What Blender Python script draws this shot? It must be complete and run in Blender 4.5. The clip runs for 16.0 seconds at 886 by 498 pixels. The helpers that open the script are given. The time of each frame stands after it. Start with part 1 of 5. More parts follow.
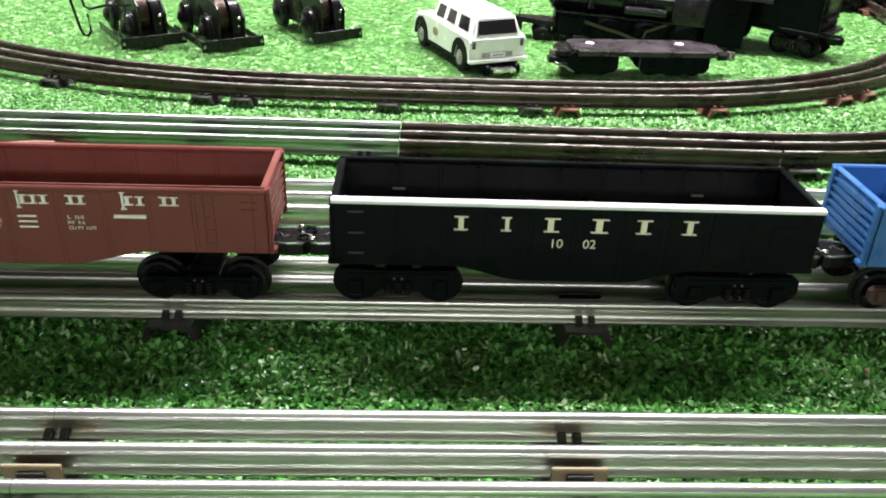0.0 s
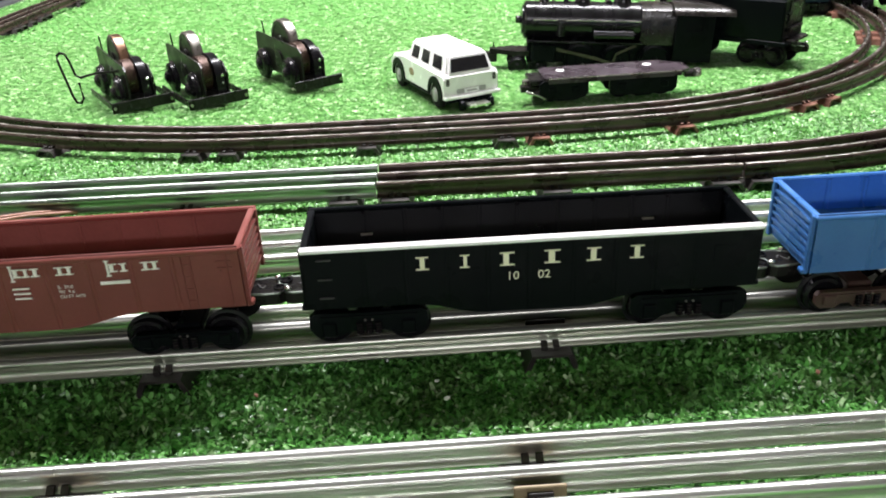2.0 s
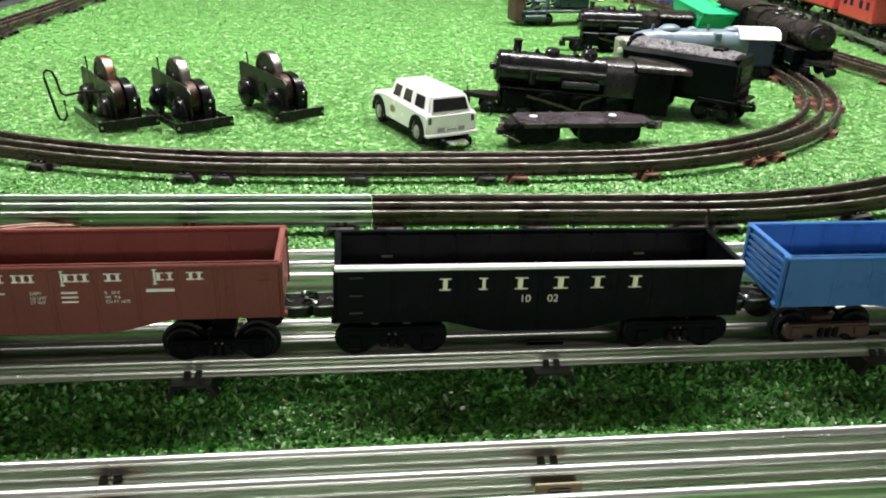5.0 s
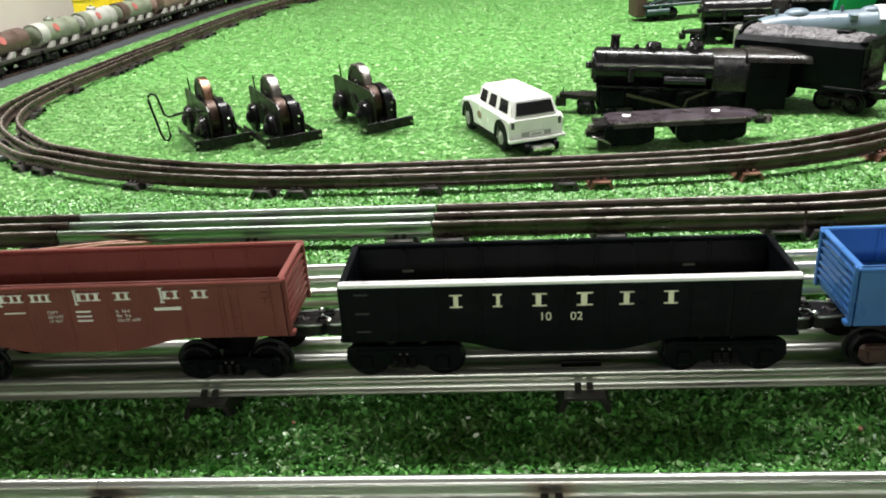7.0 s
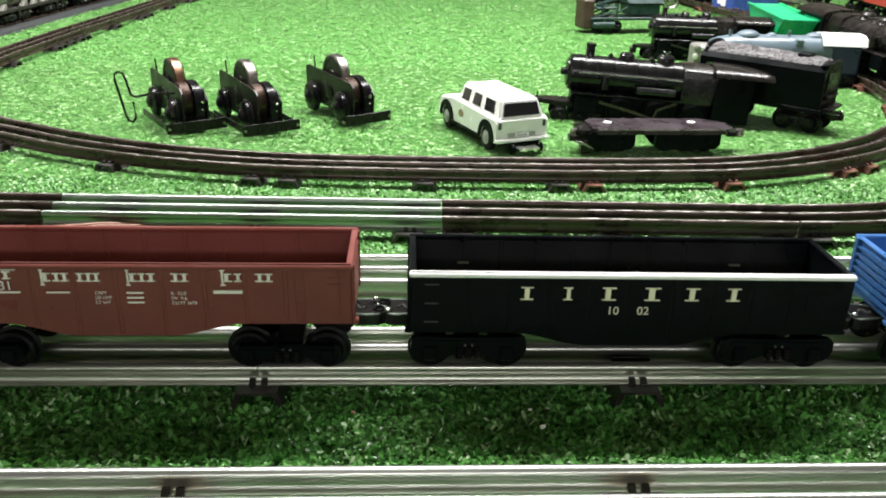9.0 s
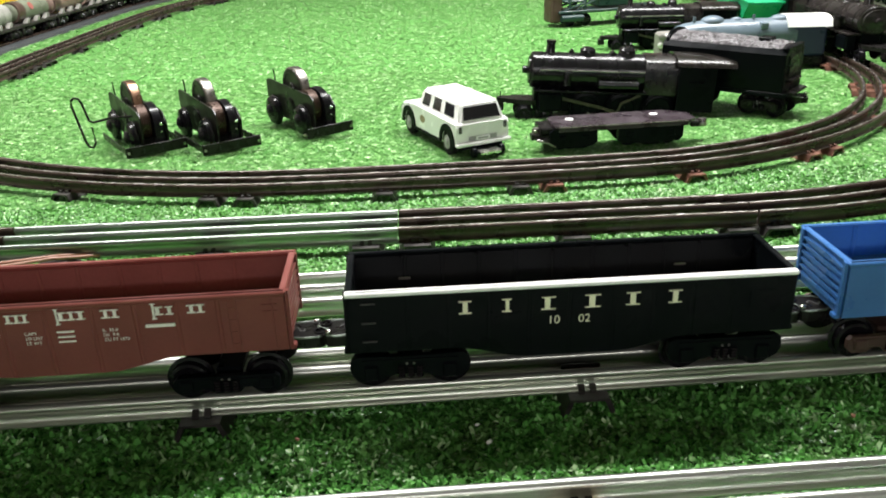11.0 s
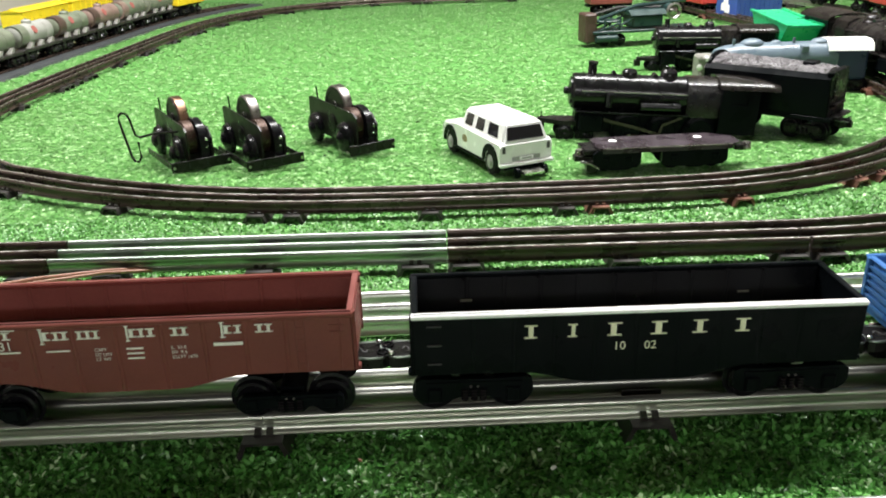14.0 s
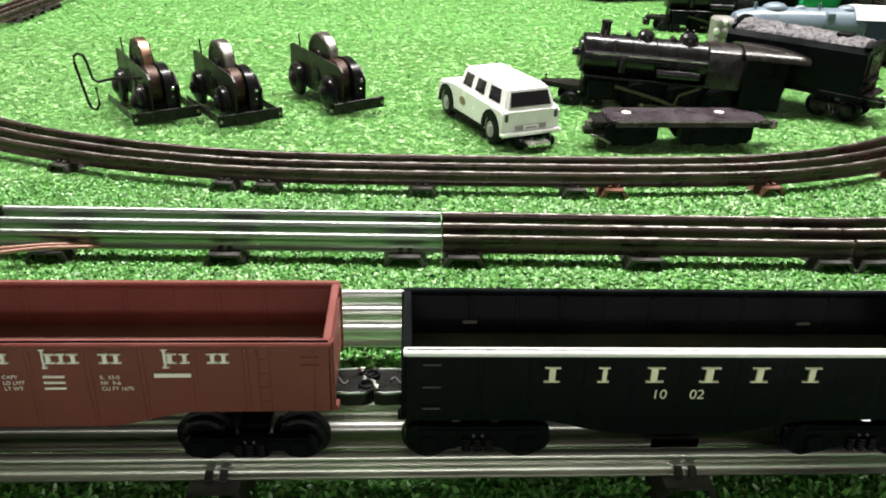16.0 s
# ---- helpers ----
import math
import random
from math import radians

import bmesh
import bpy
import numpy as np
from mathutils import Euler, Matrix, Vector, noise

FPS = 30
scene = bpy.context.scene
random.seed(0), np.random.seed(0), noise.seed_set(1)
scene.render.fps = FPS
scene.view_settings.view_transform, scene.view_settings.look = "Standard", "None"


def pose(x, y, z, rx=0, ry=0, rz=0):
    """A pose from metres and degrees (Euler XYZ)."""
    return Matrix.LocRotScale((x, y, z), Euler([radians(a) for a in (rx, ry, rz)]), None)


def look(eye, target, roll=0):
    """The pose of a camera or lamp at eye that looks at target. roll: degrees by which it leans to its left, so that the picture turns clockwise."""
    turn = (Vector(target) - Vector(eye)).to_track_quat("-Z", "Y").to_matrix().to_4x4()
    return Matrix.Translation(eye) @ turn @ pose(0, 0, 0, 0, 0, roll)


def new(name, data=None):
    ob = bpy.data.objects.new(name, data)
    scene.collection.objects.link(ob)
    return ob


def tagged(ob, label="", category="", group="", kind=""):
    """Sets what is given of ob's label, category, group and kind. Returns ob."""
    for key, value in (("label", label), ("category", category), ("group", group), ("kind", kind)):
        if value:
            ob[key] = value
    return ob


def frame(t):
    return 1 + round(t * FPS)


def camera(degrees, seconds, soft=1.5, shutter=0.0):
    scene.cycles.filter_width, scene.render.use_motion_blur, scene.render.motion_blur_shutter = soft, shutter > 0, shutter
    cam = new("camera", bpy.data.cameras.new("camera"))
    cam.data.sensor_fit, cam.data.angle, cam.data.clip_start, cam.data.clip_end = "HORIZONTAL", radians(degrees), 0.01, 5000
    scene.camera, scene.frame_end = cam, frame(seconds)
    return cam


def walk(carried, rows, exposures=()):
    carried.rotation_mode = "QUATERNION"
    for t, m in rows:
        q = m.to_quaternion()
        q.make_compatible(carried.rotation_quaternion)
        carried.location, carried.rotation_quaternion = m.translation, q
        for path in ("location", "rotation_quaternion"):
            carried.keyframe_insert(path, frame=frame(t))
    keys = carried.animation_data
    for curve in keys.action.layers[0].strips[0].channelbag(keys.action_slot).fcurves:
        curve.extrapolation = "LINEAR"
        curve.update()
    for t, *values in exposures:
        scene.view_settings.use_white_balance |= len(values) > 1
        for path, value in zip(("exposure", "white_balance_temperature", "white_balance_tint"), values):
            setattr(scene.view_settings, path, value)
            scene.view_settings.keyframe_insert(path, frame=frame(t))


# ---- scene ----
cam = camera(57.0, 16.0, soft=1.9)
PATH = [
    (0, (0.032, -0.299, 0.209), (0.112, 1.459, -0.741), 2.2),
    (0.5, (0.037, -0.294, 0.209), (0.101, 1.462, -0.745), 1.1),
    (1, (0.048, -0.298, 0.212), (0.137, 1.445, -0.765), -0.6),
    (1.5, (0.058, -0.306, 0.209), (0.131, 1.449, -0.746), -1.7),
    (2, (0.054, -0.318, 0.226), (0.1, 1.469, -0.672), -2.9),
    (2.5, (0.026, -0.342, 0.227), (0.145, 1.461, -0.629), -0.6),
    (3, (0.006, -0.345, 0.227), (0.204, 1.467, -0.596), 1.0),
    (3.2, (0.005, -0.34, 0.229), (0.223, 1.472, -0.589), 0.6),
    (5.3, (0.008, -0.354, 0.238), (0.22, 1.46, -0.579), 2.3),
    (5.5, (0.0, -0.355, 0.239), (0.2, 1.461, -0.574), 2.5),
    (6, (0.009, -0.352, 0.241), (0.143, 1.479, -0.551), 0.3),
    (6.5, (0.03, -0.344, 0.238), (0.039, 1.501, -0.534), -2.1),
    (7, (0.077, -0.327, 0.228), (-0.082, 1.501, -0.568), -3.8),
    (7.5, (0.018, -0.33, 0.239), (-0.059, 1.496, -0.574), -4.4),
    (8, (-0.027, -0.34, 0.224), (0.096, 1.48, -0.596), -0.2),
    (8.5, (-0.01, -0.334, 0.223), (0.107, 1.492, -0.586), 1.3),
    (9, (-0.002, -0.329, 0.224), (0.087, 1.504, -0.571), 1.4),
    (9.5, (0.005, -0.329, 0.227), (0.089, 1.507, -0.562), 0.8),
    (9.7, (0.005, -0.328, 0.228), (0.085, 1.504, -0.57), 0.3),
    (11.8, (0.038, -0.321, 0.23), (0.142, 1.511, -0.565), -2.5),
    (12, (0.021, -0.325, 0.231), (0.122, 1.509, -0.56), -1.7),
    (12.5, (-0.013, -0.33, 0.233), (0.105, 1.505, -0.553), 0.4),
    (13, (0.002, -0.321, 0.232), (0.122, 1.519, -0.543), -1.0),
    (13.5, (0.016, -0.315, 0.23), (0.096, 1.532, -0.532), -2.3),
    (14, (0.006, -0.32, 0.233), (0.055, 1.529, -0.529), -1.6),
    (14.5, (0.001, -0.333, 0.232), (0.046, 1.516, -0.529), -0.4),
    (15, (0.002, -0.32, 0.234), (0.041, 1.53, -0.525), 0.0),
    (15.5, (0.003, -0.279, 0.238), (0.071, 1.559, -0.548), 0.6),
    (16, (-0.001, -0.24, 0.228), (0.097, 1.552, -0.655), 1.6),
]
walk(cam, [(t, look(eye, target, roll)) for t, eye, target, roll in PATH],
     exposures=[(0, 0.36, 6350, 13), (1.5, 0.34, 6350, 14), (2.5, 0.20, 6250, 20), (3.2, 0.13, 6400, 20), (5.5, 0.02, 6500, 11), (15, 0.02, 6500, 11), (16, 0.06, 6650, 13)])

# ---- room light: a ceiling lamp behind the layout, an added unseen fill in front ----
world = bpy.data.worlds.new("room_world")
scene.world = world
world.use_nodes = True
world.node_tree.nodes["Background"].inputs[0].default_value = (0.9, 0.95, 1.0, 1)
world.node_tree.nodes["Background"].inputs[1].default_value = 0.15
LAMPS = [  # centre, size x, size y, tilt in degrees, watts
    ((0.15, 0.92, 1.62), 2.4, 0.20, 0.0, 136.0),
    # fill added far in front, tilted to brighten upright faces
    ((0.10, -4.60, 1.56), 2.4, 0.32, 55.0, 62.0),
]
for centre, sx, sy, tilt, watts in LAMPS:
    lamp = bpy.data.lights.new("room_lamp", "AREA")
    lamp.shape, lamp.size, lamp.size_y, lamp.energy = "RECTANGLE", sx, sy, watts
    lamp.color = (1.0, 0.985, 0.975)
    ob = new("room_lamp", lamp)
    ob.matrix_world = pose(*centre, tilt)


# ---- materials ----
def mat(name, color, rough=0.5, metal=0.0, vary=0.25, scale=60.0, fine=600.0, bump=0.15, coat=0.0, tint=None, spec=0.5, rvar=0.15, streak=1.0):
    """A painted or metal surface: colour varies at two scales, the gloss with it, over a fine relief."""
    m = bpy.data.materials.new(name)
    m.use_nodes = True
    nt = m.node_tree
    b = nt.nodes["Principled BSDF"]
    tc = nt.nodes.new("ShaderNodeTexCoord")
    n1, n2 = nt.nodes.new("ShaderNodeTexNoise"), nt.nodes.new("ShaderNodeTexNoise")
    n1.inputs["Scale"].default_value, n2.inputs["Scale"].default_value = scale, fine
    n1.inputs["Detail"].default_value, n2.inputs["Detail"].default_value = 5.0, 3.0
    mix = nt.nodes.new("ShaderNodeMath")
    mix.operation = "MULTIPLY_ADD"
    mix.inputs[1].default_value = 0.4
    ramp = nt.nodes.new("ShaderNodeValToRGB")
    lo = [max(0.0, c * (1 - vary)) for c in color]
    hi = [min(1.0, c * (1 + vary)) for c in (tint or color)]
    ramp.color_ramp.elements[0].position, ramp.color_ramp.elements[1].position = 0.35, 1.05
    ramp.color_ramp.elements[0].color, ramp.color_ramp.elements[1].color = (*lo, 1), (*hi, 1)
    mp = nt.nodes.new("ShaderNodeMapping")
    mp.inputs["Scale"].default_value = (streak, 1, 1)
    nt.links.new(tc.outputs["Object"], mp.inputs["Vector"])
    nt.links.new(mp.outputs["Vector"], n1.inputs["Vector"])
    nt.links.new(mp.outputs["Vector"], n2.inputs["Vector"])
    nt.links.new(n2.outputs["Fac"], mix.inputs[0])
    nt.links.new(n1.outputs["Fac"], mix.inputs[2])
    nt.links.new(mix.outputs[0], ramp.inputs["Fac"])
    nt.links.new(ramp.outputs["Color"], b.inputs["Base Color"])
    rr = nt.nodes.new("ShaderNodeMapRange")
    rr.inputs["From Min"].default_value, rr.inputs["From Max"].default_value = 0.3, 0.7
    rr.inputs["To Min"].default_value, rr.inputs["To Max"].default_value = max(0.03, rough - rvar), min(1.0, rough + rvar)
    nt.links.new(n1.outputs["Fac"], rr.inputs["Value"])
    nt.links.new(rr.outputs["Result"], b.inputs["Roughness"])
    b.inputs["Metallic"].default_value = metal
    b.inputs["Coat Weight"].default_value = coat
    b.inputs["Specular IOR Level"].default_value = spec
    if bump:
        bp = nt.nodes.new("ShaderNodeBump")
        bp.inputs["Strength"].default_value, bp.inputs["Distance"].default_value = bump, 0.0004
        nt.links.new(n2.outputs["Fac"], bp.inputs["Height"])
        nt.links.new(bp.outputs["Normal"], b.inputs["Normal"])
    return m


def turf_mat(name, dark, mid, light, rough, olive_mix=0.0, own=0.8, patch=0.35, scale=14.0, sheen=0.0, shift=0.0):
    """Plastic turf fibre: each blade has its own green, with paler tips here and there and painted glints."""
    m = bpy.data.materials.new(name)
    m.use_nodes = True
    nt = m.node_tree
    b = nt.nodes["Principled BSDF"]
    geo, tc = nt.nodes.new("ShaderNodeNewGeometry"), nt.nodes.new("ShaderNodeTexCoord")
    n1 = nt.nodes.new("ShaderNodeTexNoise")
    n1.inputs["Scale"].default_value, n1.inputs["Detail"].default_value = scale, 4.0
    nt.links.new(tc.outputs["Object"], n1.inputs["Vector"])
    add = nt.nodes.new("ShaderNodeMath")
    add.operation = "MULTIPLY_ADD"
    add.inputs[1].default_value, add.inputs[2].default_value = own, shift
    add2 = nt.nodes.new("ShaderNodeMath")
    add2.operation = "MULTIPLY_ADD"
    add2.inputs[1].default_value = patch
    nt.links.new(geo.outputs["Random Per Island"], add.inputs[0])
    nt.links.new(n1.outputs["Fac"], add2.inputs[0])
    nt.links.new(add.outputs[0], add2.inputs[2])
    ramp = nt.nodes.new("ShaderNodeValToRGB")
    e = ramp.color_ramp.elements
    e[0].position, e[0].color = 0.12, (*dark, 1)
    e[1].position, e[1].color = 0.92, (*light, 1)
    k = e.new(0.55)
    k.color = (*mid, 1)
    g = e.new(0.975)  # pale glints painted on a few fibres
    g.color = (0.56, 0.76, 0.44, 1)
    nt.links.new(add2.outputs[0], ramp.inputs["Fac"])
    # olive patches mixed in by noise
    n2, dr, mx = nt.nodes.new("ShaderNodeTexNoise"), nt.nodes.new("ShaderNodeMapRange"), nt.nodes.new("ShaderNodeMix")
    n2.inputs["Scale"].default_value, n2.inputs["Detail"].default_value = 26.0, 5.0
    dr.inputs["From Min"].default_value, dr.inputs["From Max"].default_value = 0.48, 0.68
    dr.inputs["To Min"].default_value, dr.inputs["To Max"].default_value = 0.0, olive_mix
    mx.data_type = "RGBA"
    nt.links.new(tc.outputs["Object"], n2.inputs["Vector"])
    nt.links.new(n2.outputs["Fac"], dr.inputs["Value"])
    nt.links.new(dr.outputs["Result"], mx.inputs[0])
    nt.links.new(ramp.outputs["Color"], mx.inputs[6])
    mx.inputs[7].default_value = (0.055, 0.085, 0.026, 1)
    nt.links.new(mx.outputs[2], b.inputs["Base Color"])
    b.inputs["Roughness"].default_value = rough
    b.inputs["Specular IOR Level"].default_value = 0.35
    b.inputs["Sheen Weight"].default_value, b.inputs["Sheen Roughness"].default_value = sheen, 0.45
    b.inputs["Sheen Tint"].default_value = (0.85, 1.0, 0.75, 1)
    return m


TURF = turf_mat("turf_fibre", (0.030, 0.088, 0.020), (0.068, 0.250, 0.042), (0.17, 0.43, 0.11), 0.25, 0.5)
TURF_MID = turf_mat("turf_fibre_mid", (0.046, 0.150, 0.028), (0.074, 0.252, 0.044), (0.19, 0.45, 0.12), 0.30, 0.2)
# the paler light tone stands in for sparkle on the far turf
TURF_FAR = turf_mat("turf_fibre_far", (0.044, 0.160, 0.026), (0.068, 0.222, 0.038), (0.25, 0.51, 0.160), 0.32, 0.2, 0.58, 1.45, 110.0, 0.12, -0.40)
TURF_BASE = mat("turf_backing", (0.088, 0.27, 0.055), 0.8, vary=0.35, scale=300, fine=1500, bump=0.8)
TIN = mat("bright_tinplate", (0.50, 0.52, 0.49), 0.32, 0.97, vary=0.30, scale=130, fine=700, bump=0.03, rvar=0.06, tint=(0.55, 0.56, 0.52), streak=0.06)
# green cast in the aged and dull tin imitates turf mirrored in rails
TIN_OLD = mat("aged_turf_tinted_tin", (0.43, 0.46, 0.40), 0.36, 0.97, vary=0.40, scale=130, fine=700, bump=0.03, rvar=0.07, tint=(0.52, 0.53, 0.47), streak=0.06)
TIN_DULL = mat("dull_turf_tinted_tin", (0.25, 0.285, 0.25), 0.36, 0.97, vary=0.25, scale=90, fine=700, bump=0.04, rvar=0.06, streak=0.1)
# dusty floor, its black also lifted for light falling into the body
FLOOR_DUST_LIT = mat("dusty_lit_black_floor", (0.024, 0.025, 0.025), 0.55, vary=0.5, scale=70, fine=500, bump=0.1, tint=(0.060, 0.052, 0.045))
DISC = mat("worn_dark_disc", (0.17, 0.155, 0.145), 0.3, 0.9, vary=0.3, bump=0.1)
TIN_HEAD = mat("satin_rail_head", (0.48, 0.48, 0.46), 0.32, 0.9, vary=0.16, scale=90, fine=700, bump=0.04, rvar=0.08, streak=0.08)
BROWN_RAIL = mat("browned_rail", (0.029, 0.020, 0.016), 0.32, 0.4, vary=0.35, scale=50, fine=500, bump=0.12, tint=(0.056, 0.038, 0.029))
RAIL_TOP = mat("worn_rail_head", (0.46, 0.43, 0.40), 0.25, 0.9, vary=0.25, scale=70, fine=700, bump=0.1)
TIE_BLACK = mat("black_tie", (0.012, 0.0115, 0.011), 0.45, 0.1, vary=0.4, tint=(0.028, 0.024, 0.021))
TIE_RUST = mat("rusty_tie", (0.085, 0.038, 0.026), 0.45, 0.4, vary=0.45, tint=(0.16, 0.070, 0.046))
FIBRE = mat("tan_fibre_insulator", (0.27, 0.21, 0.12), 0.6, vary=0.3)
BLACK = mat("black_plastic", (0.0028, 0.0038, 0.0047), 0.34, vary=0.3, scale=40, bump=0.06, spec=0.06)
# same black plastic, lifted in colour for the sheen inside
BLACK_IN = mat("black_plastic_inside", (0.0066, 0.0078, 0.0092), 0.4, vary=0.3, scale=40, bump=0.06, spec=0.3)
BLACK_GLOSS = mat("glossy_black_enamel", (0.0066, 0.0062, 0.0076), 0.22, vary=0.3, scale=50, bump=0.05, rvar=0.08, spec=0.2)
LOCO_BLACK = mat("polished_black_diecast", (0.0062, 0.0058, 0.0068), 0.22, vary=0.4, scale=90, bump=0.22, rvar=0.08, spec=0.34)
DUSTY_LIT = mat("dusty_worn_lit_black", (0.0075, 0.0065, 0.0060), 0.25, vary=0.5, scale=60, bump=0.12, rvar=0.07, tint=(0.015, 0.0125, 0.011), spec=0.36)
ROD = mat("oily_brown_rod", (0.045, 0.033, 0.024), 0.4, 0.3, vary=0.4, bump=0.1)
# olive in the plate colour imitates turf reflected in it
PLATE = mat("turf_tinted_black_plate", (0.015, 0.0145, 0.012), 0.34, 0.1, vary=0.35, scale=60, bump=0.12, spec=0.3)
BLACK_METAL = mat("blackened_steel", (0.0090, 0.0084, 0.0082), 0.30, 0.05, vary=0.4, scale=80, bump=0.15, tint=(0.010, 0.009, 0.0085), spec=0.2)
WHITE_EDGE = mat("white_painted_edge", (0.88, 0.88, 0.87), 0.45, vary=0.1, bump=0.05)
CREAM = mat("cream_print", (0.90, 0.88, 0.66), 0.55, vary=0.08, bump=0.0)
WHITE_PRINT = mat("white_print", (0.88, 0.86, 0.82), 0.55, vary=0.08, bump=0.0)
MAROON = mat("oxide_red_plastic", (0.165, 0.042, 0.034), 0.40, spec=0.25, vary=0.16, scale=30, bump=0.08, tint=(0.172, 0.049, 0.040))
# same red plastic; light and shade inside are put into this colour
MAROON_IN = mat("oxide_red_inside_shade", (0.165, 0.056, 0.046), 0.55, spec=0.2, vary=0.2, scale=30, bump=0.08, tint=(0.180, 0.066, 0.055))
BLUE = mat("blue_plastic", (0.036, 0.132, 0.36), 0.36, spec=0.3, vary=0.12, scale=30, bump=0.06, tint=(0.048, 0.150, 0.38))
CHROME = mat("nickel_plate", (0.70, 0.69, 0.66), 0.18, 1.0, vary=0.1, bump=0.05)
STEEL = mat("worn_steel", (0.30, 0.28, 0.26), 0.3, 0.9, vary=0.3, bump=0.1)
HEAD_DULL = mat("dull_rail_head", (0.35, 0.355, 0.325), 0.44, 0.9, vary=0.2, scale=90, fine=700, bump=0.04, rvar=0.08, streak=0.08)
BRIGHT_COPPER = mat("lit_copper", (0.34, 0.20, 0.13), 0.30, 0.9, vary=0.35, bump=0.1)
COPPER = mat("copper_laminate", (0.050, 0.029, 0.021), 0.36, 0.6, vary=0.35, bump=0.1)
WHITE_CAR = mat("white_car_paint", (0.84, 0.84, 0.82), 0.25, vary=0.04, bump=0.02, coat=0.3)
DARK_GLASS = mat("tinted_window", (0.012, 0.012, 0.015), 0.10, vary=0.2, bump=0.0, rvar=0.04)
TYRE = mat("tyre_rubber", (0.010, 0.010, 0.010), 0.75, vary=0.3, spec=0.2)
GREY_DARK = mat("worn_and_lit_grey", (0.06, 0.06, 0.058), 0.45, vary=0.3)
GREY_PLASTIC = mat("grey_plastic", (0.32, 0.32, 0.31), 0.4, vary=0.12)
PURPLE_BLACK = mat("purplish_black_paint", (0.016, 0.011, 0.014), 0.32, vary=0.5, scale=60, bump=0.15, tint=(0.030, 0.021, 0.027))
COAL = mat("moulded_coal", (0.018, 0.0165, 0.0175), 0.45, vary=0.6, scale=260, fine=900, bump=1.0, tint=(0.058, 0.051, 0.055))
SLATE = mat("slate_blue_paint", (0.105, 0.142, 0.172), 0.36, vary=0.20, scale=40, bump=0.08)
SADDLE = mat("dull_pale_bracket", (0.19, 0.185, 0.165), 0.5, vary=0.2)
SOOTY = mat("sooty_brown_black", (0.007, 0.0065, 0.0062), 0.26, vary=0.5, scale=90, fine=500, bump=0.5, tint=(0.020, 0.017, 0.016), spec=0.3)
PALE = mat("pale_cream_plastic", (0.74, 0.74, 0.71), 0.4, vary=0.1)
DKGREEN = mat("dark_green_paint", (0.010, 0.030, 0.028), 0.42, vary=0.4, bump=0.1)
GREEN = mat("bright_green_plastic", (0.015, 0.36, 0.15), 0.35, vary=0.12, bump=0.05)
REDBOX = mat("red_plastic", (0.42, 0.045, 0.035), 0.4, vary=0.15, bump=0.06)
FADED_RED = mat("faded_red_print", (0.30, 0.09, 0.075), 0.5, vary=0.25)
NAVY = mat("navy_plastic", (0.03, 0.07, 0.27), 0.4, vary=0.15, bump=0.06)
NAVY_DARK = mat("dark_navy_paint", (0.012, 0.022, 0.055), 0.4, vary=0.2, bump=0.06)
BROWN = mat("brown_plastic", (0.050, 0.025, 0.018), 0.5, vary=0.3, bump=0.1)
TANK_GREEN = mat("grey_green_tank", (0.14, 0.155, 0.11), 0.45, vary=0.35, bump=0.08)
TANK_PINK = mat("faded_pink_tank", (0.20, 0.135, 0.11), 0.45, vary=0.3, bump=0.08)
TANK_BROWN = mat("brown_tank", (0.07, 0.045, 0.034), 0.45, vary=0.3, bump=0.08)
YELLOW = mat("yellow_plastic", (0.75, 0.55, 0.02), 0.4, vary=0.1)
WALL = mat("beige_wall_paint", (0.50, 0.44, 0.40), 0.8, vary=0.06, scale=4, fine=80, bump=0.1)
CEIL = mat("ceiling_paint", (0.72, 0.71, 0.68), 0.85, vary=0.05, scale=4, fine=80, bump=0.1)
FLOOR = mat("dark_floor", (0.10, 0.075, 0.06), 0.6, vary=0.2, scale=6, fine=60, bump=0.1)
WIRE_BROWN = mat("copper_brown_wire", (0.30, 0.15, 0.10), 0.4, vary=0.15)
TANK_GREY = mat("chalky_grey_tank", (0.27, 0.27, 0.24), 0.5, vary=0.3, scale=45, bump=0.1)
GREY_CABLE = mat("grey_cable", (0.16, 0.18, 0.18), 0.45, vary=0.15)
ROADBED = mat("grey_roadbed", (0.036, 0.040, 0.041), 0.55, vary=0.2, scale=60, bump=0.2)


# ---- mesh helpers ----
def part(name, bm, material, parent=None, label="", smooth=0.0):
    """Links bm as one mesh object under a thing or a part. smooth: the angle in degrees under which faces are shaded smooth."""
    bmesh.ops.recalc_face_normals(bm, faces=bm.faces)
    if smooth:
        lim = radians(smooth)
        for f in bm.faces:
            f.smooth = True
        for e in bm.edges:
            e.smooth = len(e.link_faces) == 2 and e.calc_face_angle(3.2) < lim
    me = bpy.data.meshes.new(name)
    bm.to_mesh(me)
    bm.free()
    me.materials.append(material)
    ob = new(name, me)
    if parent:
        ob.parent = parent
    if label:
        ob["label"] = label
    return ob


def thing(name, m, label, category, group="", kind=""):
    """The Empty at a thing's base."""
    ob = new(name)
    ob.empty_display_size = 0.01
    ob.matrix_world = m
    return tagged(ob, label, category, group, kind)


